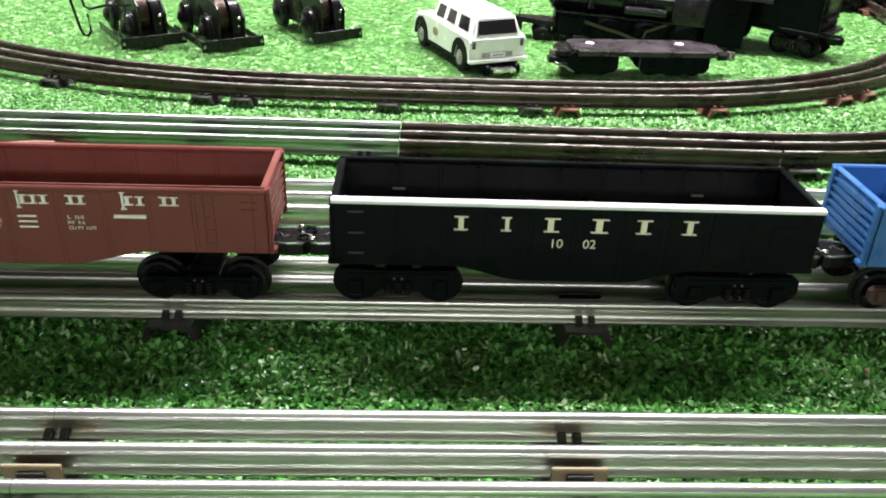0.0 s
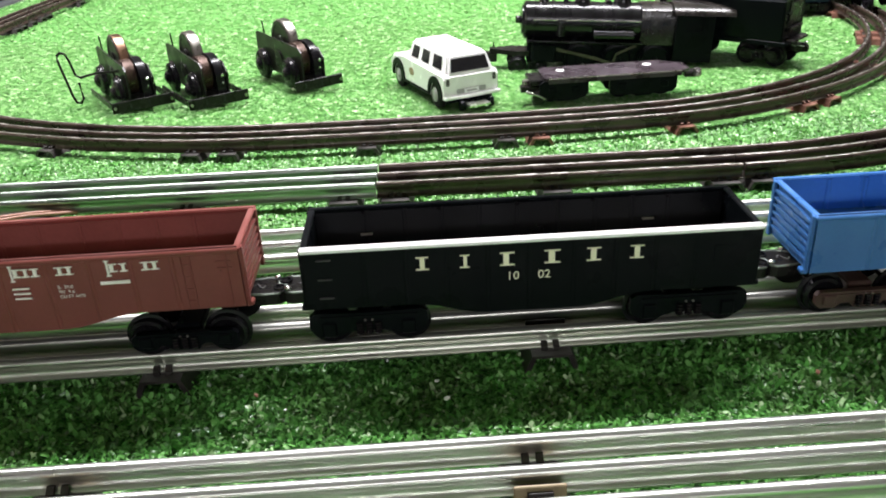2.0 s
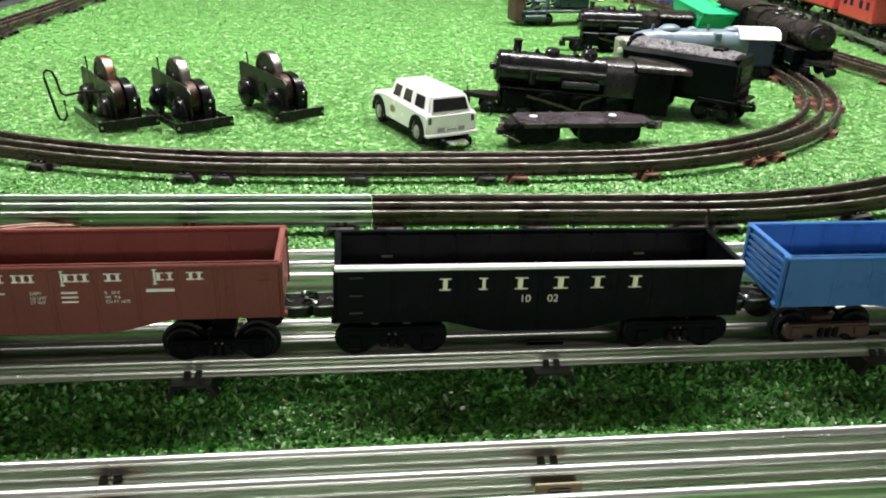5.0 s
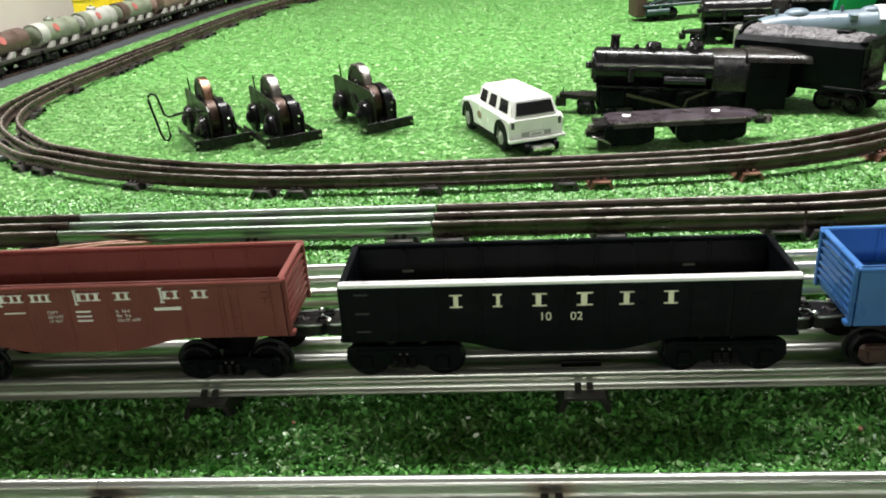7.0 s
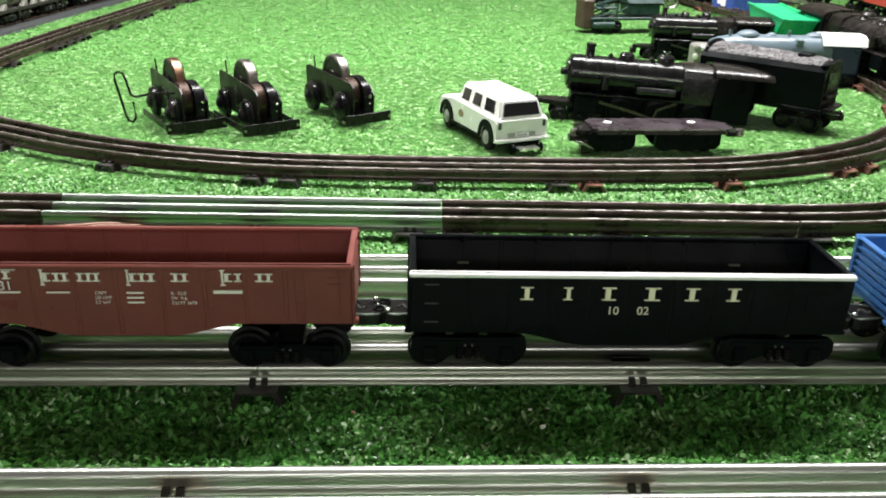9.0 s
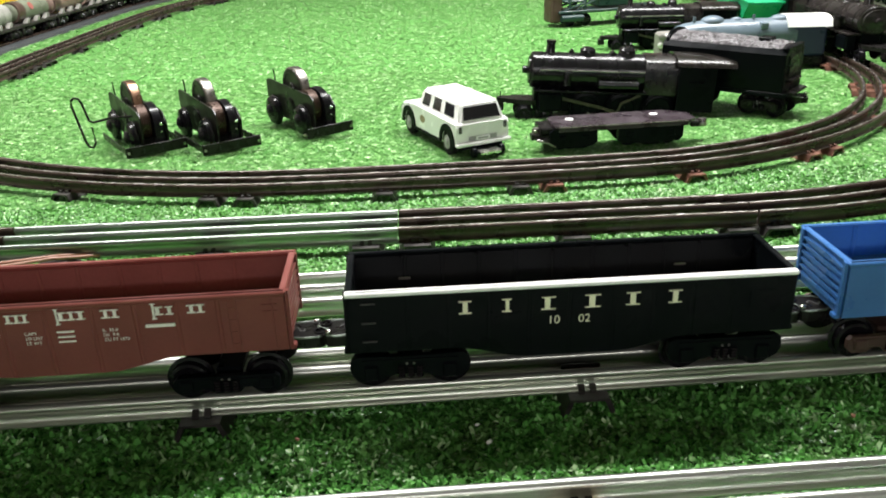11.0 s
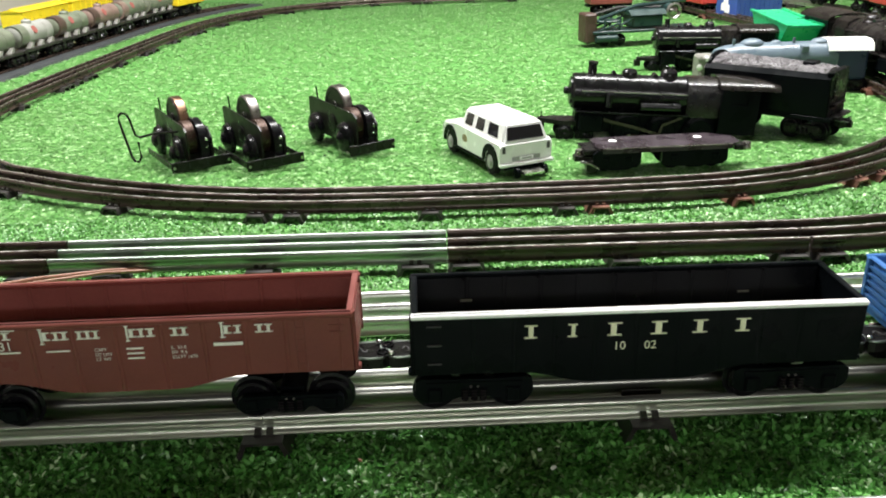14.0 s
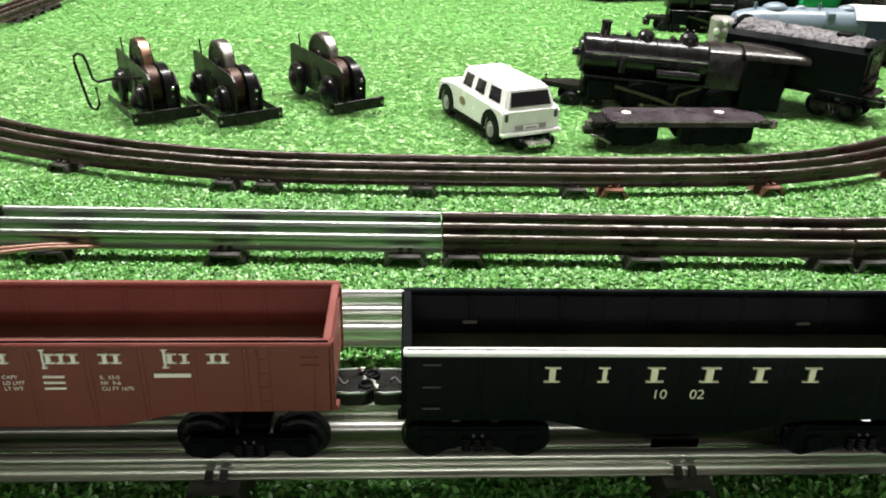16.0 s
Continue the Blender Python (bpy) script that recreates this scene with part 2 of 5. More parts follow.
def box(bm, x0, x1, y0, y1, z0, z1, bevel=0.0, m=None):
    r = bmesh.ops.create_cube(bm, size=1.0)["verts"]
    for v in r:
        v.co = Vector(((x0 + x1) / 2 + v.co.x * (x1 - x0), (y0 + y1) / 2 + v.co.y * (y1 - y0), (z0 + z1) / 2 + v.co.z * (z1 - z0)))
    if bevel:
        es = list({e for v in r for e in v.link_edges})
        r = bmesh.ops.bevel(bm, geom=es, offset=bevel, segments=1, affect="EDGES", clamp_overlap=True)["verts"]
        r = list({v for v in r})
    if m is not None:
        seen = set()
        for v in r:
            seen.add(v)
        bmesh.ops.transform(bm, matrix=m, verts=list(seen))
    return bm


def boxed(*a, **k):
    return box(bmesh.new(), *a, **k)


def cyl(bm, p, q, r0, r1=None, seg=20, cap=True):
    """A cylinder or cone from p to q."""
    p, q = Vector(p), Vector(q)
    d = q - p
    rot = d.to_track_quat("Z", "Y").to_matrix().to_4x4()
    bmesh.ops.create_cone(bm, cap_ends=cap, segments=seg, radius1=r0, radius2=r0 if r1 is None else r1, depth=d.length,
                          matrix=Matrix.Translation((p + q) / 2) @ rot)
    return bm


def ball(bm, c, r, sx=1, sy=1, sz=1, seg=14):
    bmesh.ops.create_uvsphere(bm, u_segments=seg, v_segments=max(6, seg // 2), radius=r, matrix=Matrix.Translation(c) @ Matrix.Diagonal((sx, sy, sz, 1)))
    return bm


def lathe(bm, profile, p, axis, seg=24):
    """Turns (radius, along) pairs round the axis through p."""
    rot = Vector(axis).to_track_quat("Z", "Y").to_matrix().to_4x4()
    m = Matrix.Translation(p) @ rot
    rings = []
    for r, h in profile:
        rings.append([bm.verts.new(m @ Vector((r * math.cos(a), r * math.sin(a), h))) for a in [2 * math.pi * i / seg for i in range(seg)]])
    for a, b in zip(rings, rings[1:]):
        for i in range(seg):
            bm.faces.new((a[i], a[(i + 1) % seg], b[(i + 1) % seg], b[i]))
    bm.faces.new(rings[0][::-1])
    bm.faces.new(rings[-1])
    return bm


def prism(bm, outline, a, b, axis="y"):
    """An outline of (u, v) pairs drawn out from a to b along an axis: y takes (x, z), x takes (y, z), z takes (x, y)."""
    def at(u, v, w):
        return {"y": (u, w, v), "x": (w, u, v), "z": (u, v, w)}[axis]
    lo = [bm.verts.new(at(u, v, a)) for u, v in outline]
    hi = [bm.verts.new(at(u, v, b)) for u, v in outline]
    n = len(outline)
    bm.faces.new(lo)
    bm.faces.new(hi[::-1])
    for i in range(n):
        bm.faces.new((lo[i], hi[i], hi[(i + 1) % n], lo[(i + 1) % n]))
    return bm


def sweep(bm, path, profile, closed=True):
    """Draws a (side, up) profile along a path of 3D points."""
    path = [Vector(p) for p in path]
    rings = []
    for i, p in enumerate(path):
        d = (path[min(i + 1, len(path) - 1)] - path[max(i - 1, 0)]).normalized()
        side = d.cross(Vector((0, 0, 1)))
        side = side.normalized() if side.length > 1e-4 else Vector((1, 0, 0))
        up = side.cross(d)
        rings.append([bm.verts.new(p + side * u + up * v) for u, v in profile])
    n = len(profile)
    for a, b in zip(rings, rings[1:]):
        for i in range(n):
            bm.faces.new((a[i], b[i], b[(i + 1) % n], a[(i + 1) % n]))
    bm.faces.new(rings[0])
    bm.faces.new(rings[-1][::-1])
    return bm


def ring(r, n=8):
    return [(r * math.cos(2 * math.pi * i / n), r * math.sin(2 * math.pi * i / n)) for i in range(n)]


def smooth_path(points, step=0.02):
    """A Catmull-Rom line through 2D points, sampled evenly."""
    p = [Vector((x, y)) for x, y in points]
    p = [2 * p[0] - p[1]] + p + [2 * p[-1] - p[-2]]
    raw = []
    for i in range(1, len(p) - 2):
        for k in range(24):
            t = k / 24
            raw.append(0.5 * (2 * p[i] + (p[i + 1] - p[i - 1]) * t + (2 * p[i - 1] - 5 * p[i] + 4 * p[i + 1] - p[i + 2]) * t * t
                              + (3 * p[i] - p[i - 1] - 3 * p[i + 1] + p[i + 2]) * t ** 3))
    raw.append(p[-2])
    out, need = [raw[0]], step
    for a, b in zip(raw, raw[1:]):
        d = (b - a).length
        pos = 0.0
        while need <= d - pos:
            pos += need
            out.append(a + (b - a) * (pos / d))
            need = step
        need -= d - pos
    return out


def text(s, size, material, parent, m, label="", name="lettering"):
    """Printed characters in the built-in font, as a thin mesh facing -y."""
    cu = bpy.data.curves.new(name, "FONT")
    cu.body, cu.size, cu.extrude = s, size, 0.00006
    tmp = bpy.data.objects.new(name, cu)
    scene.collection.objects.link(tmp)
    me = bpy.data.meshes.new_from_object(tmp.evaluated_get(bpy.context.evaluated_depsgraph_get()))
    bpy.data.objects.remove(tmp)
    me.materials.clear()
    me.materials.append(material)
    ob = new(name, me)
    ob.parent = parent
    ob.matrix_local = m
    if label:
        ob["label"] = label
    return ob


# ---- room ----
def slab(name, x0, x1, y0, y1, z0, z1, material, label, category):
    ob = part(name, boxed(x0, x1, y0, y1, z0, z1), material)
    return tagged(ob, label, category, kind="structure")


slab("floor", -3.2, 3.2, -6.2, 4.2, -0.9, -0.8, FLOOR, "dark floor of the train room", "floor")
slab("ceiling", -3.2, 3.2, -6.2, 4.2, 1.7, 1.8, CEIL, "plain white ceiling of the room", "ceiling")
slab("wall_north", -3.2, 3.2, 4.1, 4.2, -0.8, 1.7, WALL, "beige painted wall behind the layout", "wall")
slab("wall_south", -3.2, 3.2, -6.2, -6.1, -0.8, 1.7, WALL, "beige painted wall of the room", "wall")
slab("wall_west", -3.2, -3.1, -6.1, 4.1, -0.8, 1.7, WALL, "beige painted side wall", "wall")
slab("wall_east", 3.1, 3.2, -6.1, 4.1, -0.8, 1.7, WALL, "beige painted side wall", "wall")
slab("backboard_west", -1.082, -1.062, -0.1, 2.4, -0.06, 0.6, WALL, "pinkish beige backboard along the layout's edge", "backboard")

# housings stand out of view; the front one only tops the added fill
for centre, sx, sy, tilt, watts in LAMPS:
    lt = thing("room_lamp_housing", pose(centre[0], centre[1], 1.7), "unseen white ceiling housing above an area lamp", "ceiling light", "ceiling lights")
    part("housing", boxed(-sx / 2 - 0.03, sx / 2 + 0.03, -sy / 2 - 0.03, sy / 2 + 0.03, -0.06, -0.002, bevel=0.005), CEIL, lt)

# ---- layout table and its turf ----
bm = bmesh.new()
NX, NY = 120, 120
grid = [[bm.verts.new((-1.04 + 2.79 * i / NX, -0.35 + 2.75 * j / NY, -0.0035 + 0.0008 * noise.noise((i * 0.7, j * 0.7, 0)))) for j in range(NY + 1)] for i in range(NX + 1)]
for i in range(NX):
    for j in range(NY):
        bm.faces.new((grid[i][j], grid[i + 1][j], grid[i + 1][j + 1], grid[i][j + 1]))
tagged(part("ground", bm, TURF_BASE), "green artificial turf mat covering the layout table", "turf", kind="structure")
table = slab("table", -1.06, 1.75, -0.36, 2.4, -0.06, -0.006, FLOOR, "wooden layout table top under the turf", "table")
for lx in (-0.98, 1.67):
    for ly in (-0.28, 2.32):
        part("table_leg", boxed(lx - 0.04, lx + 0.04, ly - 0.04, ly + 0.04, -0.80, -0.06, bevel=0.004), FLOOR, table)


def turf(x0, x1, y0, y1, count, length, width, seed, fibre=TURF, flat=0.35, bent=True):
    """Curled plastic fibres, each a bent strip of two faces or a short flat one."""
    rng = np.random.default_rng(seed)
    x, y = rng.uniform(x0, x1, count), rng.uniform(y0, y1, count)
    a, lean = rng.uniform(0, 2 * np.pi, count), rng.uniform(flat, 1.45, count)
    ln, w = length * rng.uniform(0.6, 1.3, count), width * rng.uniform(0.6, 1.4, count)
    base = np.stack([x, y, np.full(count, -0.0036 if bent else -0.0017)], 1)
    d1 = np.stack([np.cos(a) * np.sin(lean * 0.6), np.sin(a) * np.sin(lean * 0.6), np.cos(lean * 0.6)], 1)
    if not bent:  # pressed low so they cast less shade on each other
        d1[:, 2] *= np.clip(0.65 - 0.8 * (y - 0.34), 0.22, 0.65)
    a2 = a + rng.normal(0, 0.7, count)
    l2 = np.clip(lean * 1.5, 0, 1.9)
    d2 = np.stack([np.cos(a2) * np.sin(l2), np.sin(a2) * np.sin(l2), np.cos(l2)], 1)
    s = np.stack([-np.sin(a), np.cos(a), rng.normal(0, 0.25, count)], 1) * (w / 2)[:, None]
    p1 = base + d1 * (ln * 0.55)[:, None]
    p2 = p1 + d2 * (ln * 0.5)[:, None]
    if not bent:  # faces look upwards
        s[np.cross(2 * s, p2 - base)[:, 2] < 0] *= -1
    if bent:
        v = np.stack([base - s, base + s, p1 + s, p1 - s, p2 + s * 0.6, p2 - s * 0.6], 1).reshape(-1, 3)
        k = np.arange(count)[:, None] * 6
        f = np.concatenate([k + np.array([[0, 1, 2, 3]]), k + np.array([[3, 2, 4, 5]])], 1).reshape(-1, 4)
    else:
        v = np.stack([base - s, base + s, p2 + s * 0.8, p2 - s * 0.8], 1).reshape(-1, 3)
        f = np.arange(count)[:, None] * 4 + np.array([[0, 1, 2, 3]])
    me = bpy.data.meshes.new("turf_fibres")
    me.vertices.add(len(v))
    me.vertices.foreach_set("co", v.astype(np.float32).ravel())
    me.loops.add(f.size)
    me.loops.foreach_set("vertex_index", f.astype(np.int32).ravel())
    me.polygons.add(len(f))
    me.polygons.foreach_set("loop_start", np.arange(0, f.size, 4, dtype=np.int32))
    me.update(calc_edges=True)
    if not bent:  # normals turned up so fibres shade nearly as one mat
        up = np.zeros_like(v)
        up[:, 2] = 1.0
        up[:, :2] = np.repeat(rng.normal(0, 0.22, (count, 2)), 4, axis=0)
        up /= np.linalg.norm(up, axis=1)[:, None]
        me.polygons.foreach_set("use_smooth", np.ones(len(f), dtype=bool))
        me.normals_split_custom_set_from_vertices(up.astype(np.float32))
    me.materials.append(fibre)
    return tagged(new("turf_fibres", me), "curled green plastic turf fibres, pale glints put into their colour", "turf", kind="stuff")


turf(-0.42, 0.60, -0.14, 0.03, 150000, 0.0044, 0.0019, 1, TURF, 0.45)
turf(-0.55, 0.70, 0.03, 0.15, 80000, 0.0042, 0.0018, 2, TURF, 0.55)
turf(-0.62, 0.78, 0.15, 0.34, 190000, 0.0036, 0.0014, 5, TURF_MID, 0.75)
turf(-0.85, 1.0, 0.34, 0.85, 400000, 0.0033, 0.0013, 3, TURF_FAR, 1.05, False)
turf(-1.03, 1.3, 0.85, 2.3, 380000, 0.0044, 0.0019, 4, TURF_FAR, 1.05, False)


# ---- track ----
def rail_profile(h):
    """Tubular tinplate rail: flared foot, pinched web, round head."""
    r = 0.0025
    c = h - r
    head = [(r * math.sin(a), c + r * math.cos(a)) for a in [radians(d) for d in (150, 120, 90, 60, 30, 0, -30, -60, -90, -120, -150)]]
    return [(-0.0040, 0.0), (0.0040, 0.0), (0.0040, 0.0006), (0.0022, 0.0011), (0.0013, 0.0022)] + head + [(-0.0013, 0.0022), (-0.0022, 0.0011), (-0.0040, 0.0006)]


def head_profile(h, wide):
    """The worn running strip on top of a rail."""
    r, c = 0.00256, h - 0.0025
    up = [(r * math.sin(a), c + r * math.cos(a)) for a in [radians(wide * k / 3) for k in (3, 2, 1, 0, -1, -2, -3)]]
    return up + [(-0.0010, c), (0.0010, c)]


def track(path, z0, h, rail, tie, ties, label, group, head=None, centre_clip=True, tie_len=0.056, tie_w=0.019, fibre=None):
    """One section of three-rail track along 2D points; ties are given as places from 0 to 1."""
    sec = thing("track_section", Matrix.Identity(4), label, "model track", group)
    pts = [Vector((p[0], p[1])) for p in path]
    n = len(pts)

    def normal(i):
        d = pts[min(i + 1, n - 1)] - pts[max(i - 1, 0)]
        return Vector((-d.y, d.x)).normalized()

    for off in (-0.0175, 0.0, 0.0175):
        line = [(*(pts[i] + normal(i) * off), z0) for i in range(n)]
        r = part("rail", sweep(bmesh.new(), line, rail_profile(h)), rail, sec, smooth=50)
        if head:
            part("rail_head", sweep(bmesh.new(), line, head_profile(h, 58 if head in (TIN_HEAD, HEAD_DULL) else 19)), head, r, "worn bright running strip", smooth=50)
    for t in ties:
        i = min(n - 2, int(t * (n - 1)))
        f = t * (n - 1) - i
        c = pts[i].lerp(pts[i + 1], f)
        d = (pts[i + 1] - pts[i]).normalized()
        m = Matrix.Translation((c.x, c.y, 0)) @ Matrix.Rotation(math.atan2(d.y, d.x), 4, "Z")
        bm = bmesh.new()
        w, L, top = tie_w / 2, tie_len / 2, z0 - 0.0002
        prism(bm, [(-w - 0.0045, -0.0036), (-w - 0.0015, -0.0036), (-w + 0.002, top - 0.0014), (w - 0.002, top - 0.0014), (w + 0.0015, -0.0036), (w + 0.0045, -0.0036), (w, top), (-w, top)], -L, L, "y")
        t_ob = part("tie", bm, tie, sec)
        t_ob.matrix_local = m
        for off in (-0.0175, 0.0175):
            bm = bmesh.new()
            for s in (-1, 1):  # two prongs bent up against each side of the rail
                for e in (-1, 1):
                    yf, yt, zt = off + e * 0.0052, off + e * 0.0024, z0 + (0.0030 if centre_clip else 0.0020)
                    prism(bm, [(yf, z0 - 0.0004), (yf, z0 + 0.0012), (yt, zt), (yt - e * 0.0008, zt), (yf - e * 0.0016, z0 + 0.0008), (yf - e * 0.0016, z0 - 0.0004)],
                          s * 0.0028 - 0.0015, s * 0.0028 + 0.0015, "x")
            part("clip", bm, tie, t_ob)
        if centre_clip:
            bm = bmesh.new()
            box(bm, -0.0100, 0.0100, -0.0062, 0.0062, z0 - 0.0003, z0 + 0.0002)
            for s in (-1, 1):
                box(bm, -0.0098, 0.0098, s * 0.0055 - 0.0008, s * 0.0055 + 0.0008, z0 - 0.0012, z0 + 0.0060, bevel=0.0004)
            part("insulator", bm, fibre or FIBRE, t_ob, "tan fibre insulator" if fibre is None else "dark fibre insulator")
            bm = bmesh.new()
            for s in (-1, 1):
                box(bm, -0.0048, 0.0048, s * 0.0071 - 0.0008, s * 0.0071 + 0.0008, z0 - 0.0014, z0 + 0.0040, bevel=0.0004)
            part("centre_clip", bm, tie, t_ob)
    return sec


def straight(x0, x1, y0, y1):
    k = max(2, int((x1 - x0) / 0.05))
    return [(x0 + (x1 - x0) * i / k, y0 + (y1 - y0) * i / k) for i in range(k + 1)]


def level(seg_from, seg_to, y, z0, h, rail, tie, joint, first, label, group, head=None, length=0.367, fibre=None):
    """A straight line of sections along x at a fixed y, joined at joint, two ties to a section, one of them at first."""
    x = joint
    t0 = ((first - joint) / length) % 0.5
    while x > seg_from:
        x -= length
    while x < seg_to:
        track(straight(x + 0.0001, x + length - 0.0001, y, y), z0, h, rail, tie, (t0, t0 + 0.5), label, group, head, fibre=fibre)
        x += length


NEAR_Y, TRAIN_Y, MID_Y = -0.0862, 0.0272, 0.1205
level(-0.55, 0.75, NEAR_Y, 0.0072, 0.0104, TIN, TIE_BLACK, -0.0925, 0.0910, "bright tinplate straight track section in front", "front track", TIN_HEAD)
level(-0.55, 0.75, TRAIN_Y, 0.0072, 0.0102, TIN_OLD, TIE_BLACK, 0.2945, 0.1110, "tinplate straight track section under the gondola train", "train track", HEAD_DULL, fibre=TIE_BLACK)
level(-0.75, 0.85, MID_Y, 0.0072, 0.0102, TIN, TIE_BLACK, 0.10, 0.05, "tinplate straight track section behind the train", "middle track", TIN_HEAD, fibre=TIE_BLACK)

# line of the siding behind: dark, bright and dark sections, then a curve to the back
SLOPE = -0.022
def side_y(x):
    return 0.2300 + SLOPE * x
for x0, x1, rail, head, ties in ((-0.766, -0.514, BROWN_RAIL, RAIL_TOP, (0.18, 0.55, 0.92)), (-0.512, -0.2585, BROWN_RAIL, RAIL_TOP, (0.05, 0.55, 0.93)),
                                 (-0.2575, 0.0232, TIN_DULL, None, (0.15, 0.53, 0.92)), (0.0240, 0.2795, BROWN_RAIL, RAIL_TOP, (0.05, 0.49, 0.95))):
    track(straight(x0, x1, side_y(x0), side_y(x1)), 0.0045, 0.0105, rail, TIE_BLACK, ties,
          "bright tinplate track section in the siding" if rail is TIN_DULL else "browned steel track section in the siding", "siding track", head, False)
R = 0.495
cx, cy = 0.2805, side_y(0.2805) + R
arc = [(cx + R * math.sin(a), cy - R * math.cos(a)) for a in [radians(2.5 * i) for i in range(37)]]
for k in range(3):
    track(arc[12 * k:12 * k + 13], 0.0045, 0.0105, BROWN_RAIL, TIE_RUST if k else TIE_BLACK, (0.05, 0.5, 0.95), "browned curved track section of the siding", "siding track", RAIL_TOP, False)
track([(cx + R - 0.0035 * i, cy + 0.03 * i) for i in range(41)], 0.0045, 0.0105, BROWN_RAIL, TIE_RUST, (0.1, 0.3, 0.5, 0.7, 0.9), "browned straight track section running to the back", "siding track", RAIL_TOP, False)

# oval loop of browned track: a straight, wide end curves, long sides
OVAL_Z, OVAL_H = 0.0045, 0.0100
right = [(0.207 + 0.4155 * math.sin(a), 0.757 - 0.4155 * math.cos(a)) for a in [radians(d) for d in (15, 30, 45, 60, 75, 90)]]
loop = [(-0.545, 1.02), (-0.556, 0.83), (-0.555, 0.75), (-0.543, 0.655), (-0.503, 0.563), (-0.418, 0.469), (-0.366, 0.436), (-0.304, 0.402), (-0.249, 0.3795),
        (-0.200, 0.364), (-0.112, 0.347), (0.012, 0.3410), (0.207, 0.3415)] + right + [(0.620, 0.90), (0.615, 1.10)]
line = smooth_path(loop, 0.0047)


def near_x(x):
    """The place along the loop's front half nearest to x."""
    return min((abs(p.x - x) + (10 if p.y > 0.52 else 0), i) for i, p in enumerate(line))[1]


cuts = [near_x(x) for x in (-0.385, -0.1155, 0.139, 0.401)]
cuts = [max(0, cuts[0] - 180), cuts[0] - 120, cuts[0] - 60] + cuts + [cuts[3] + 60, cuts[3] + 120, min(len(line) - 1, cuts[3] + 180)]
for a, b in zip(cuts, cuts[1:]):
    if b - a < 8:
        continue
    mid = line[(a + b) // 2]
    track(line[a:b + 1], OVAL_Z, OVAL_H, BROWN_RAIL, TIE_RUST if mid.x > 0.14 else TIE_BLACK, (0.055, 0.5, 0.945), "dark browned track section of the oval loop", "oval track", RAIL_TOP, False, tie_w=0.014)
back_left = smooth_path([(-0.545, 1.02), (-0.530, 1.18), (-0.512, 1.40), (-0.485, 1.60), (-0.43, 1.78), (-0.33, 1.93), (-0.18, 2.03), (0.0, 2.07), (0.25, 2.07), (0.55, 2.05)], 0.03)
for k in range(0, len(back_left) - 9, 9):
    track(back_left[k:k + 10], OVAL_Z, OVAL_H, BROWN_RAIL, TIE_BLACK, (0.06, 0.5, 0.94), "dark browned track section at the back of the loop", "oval track", RAIL_TOP, False)


# ---- gondola train ----
def wheel(parent, x, y, z, r, side, material=BLACK_GLOSS):
    """A flanged wheel; side: 1 faces +y, -1 faces -y."""
    bm = lathe(bmesh.new(), [(r + 0.0018, -0.0024), (r + 0.0018, -0.0013), (r + 0.0002, -0.0010), (r - 0.0002, 0.0018), (r - 0.0016, 0.0022), (r - 0.0024, 0.0014),
                             (0.0030, 0.0010), (0.0026, 0.0024), (0.0008, 0.0030)], (0, 0, 0), (0, side, 0), 26)
    w = part("wheel", bm, material, parent, smooth=35)
    w.matrix_local = pose(x, y, z)
    return w


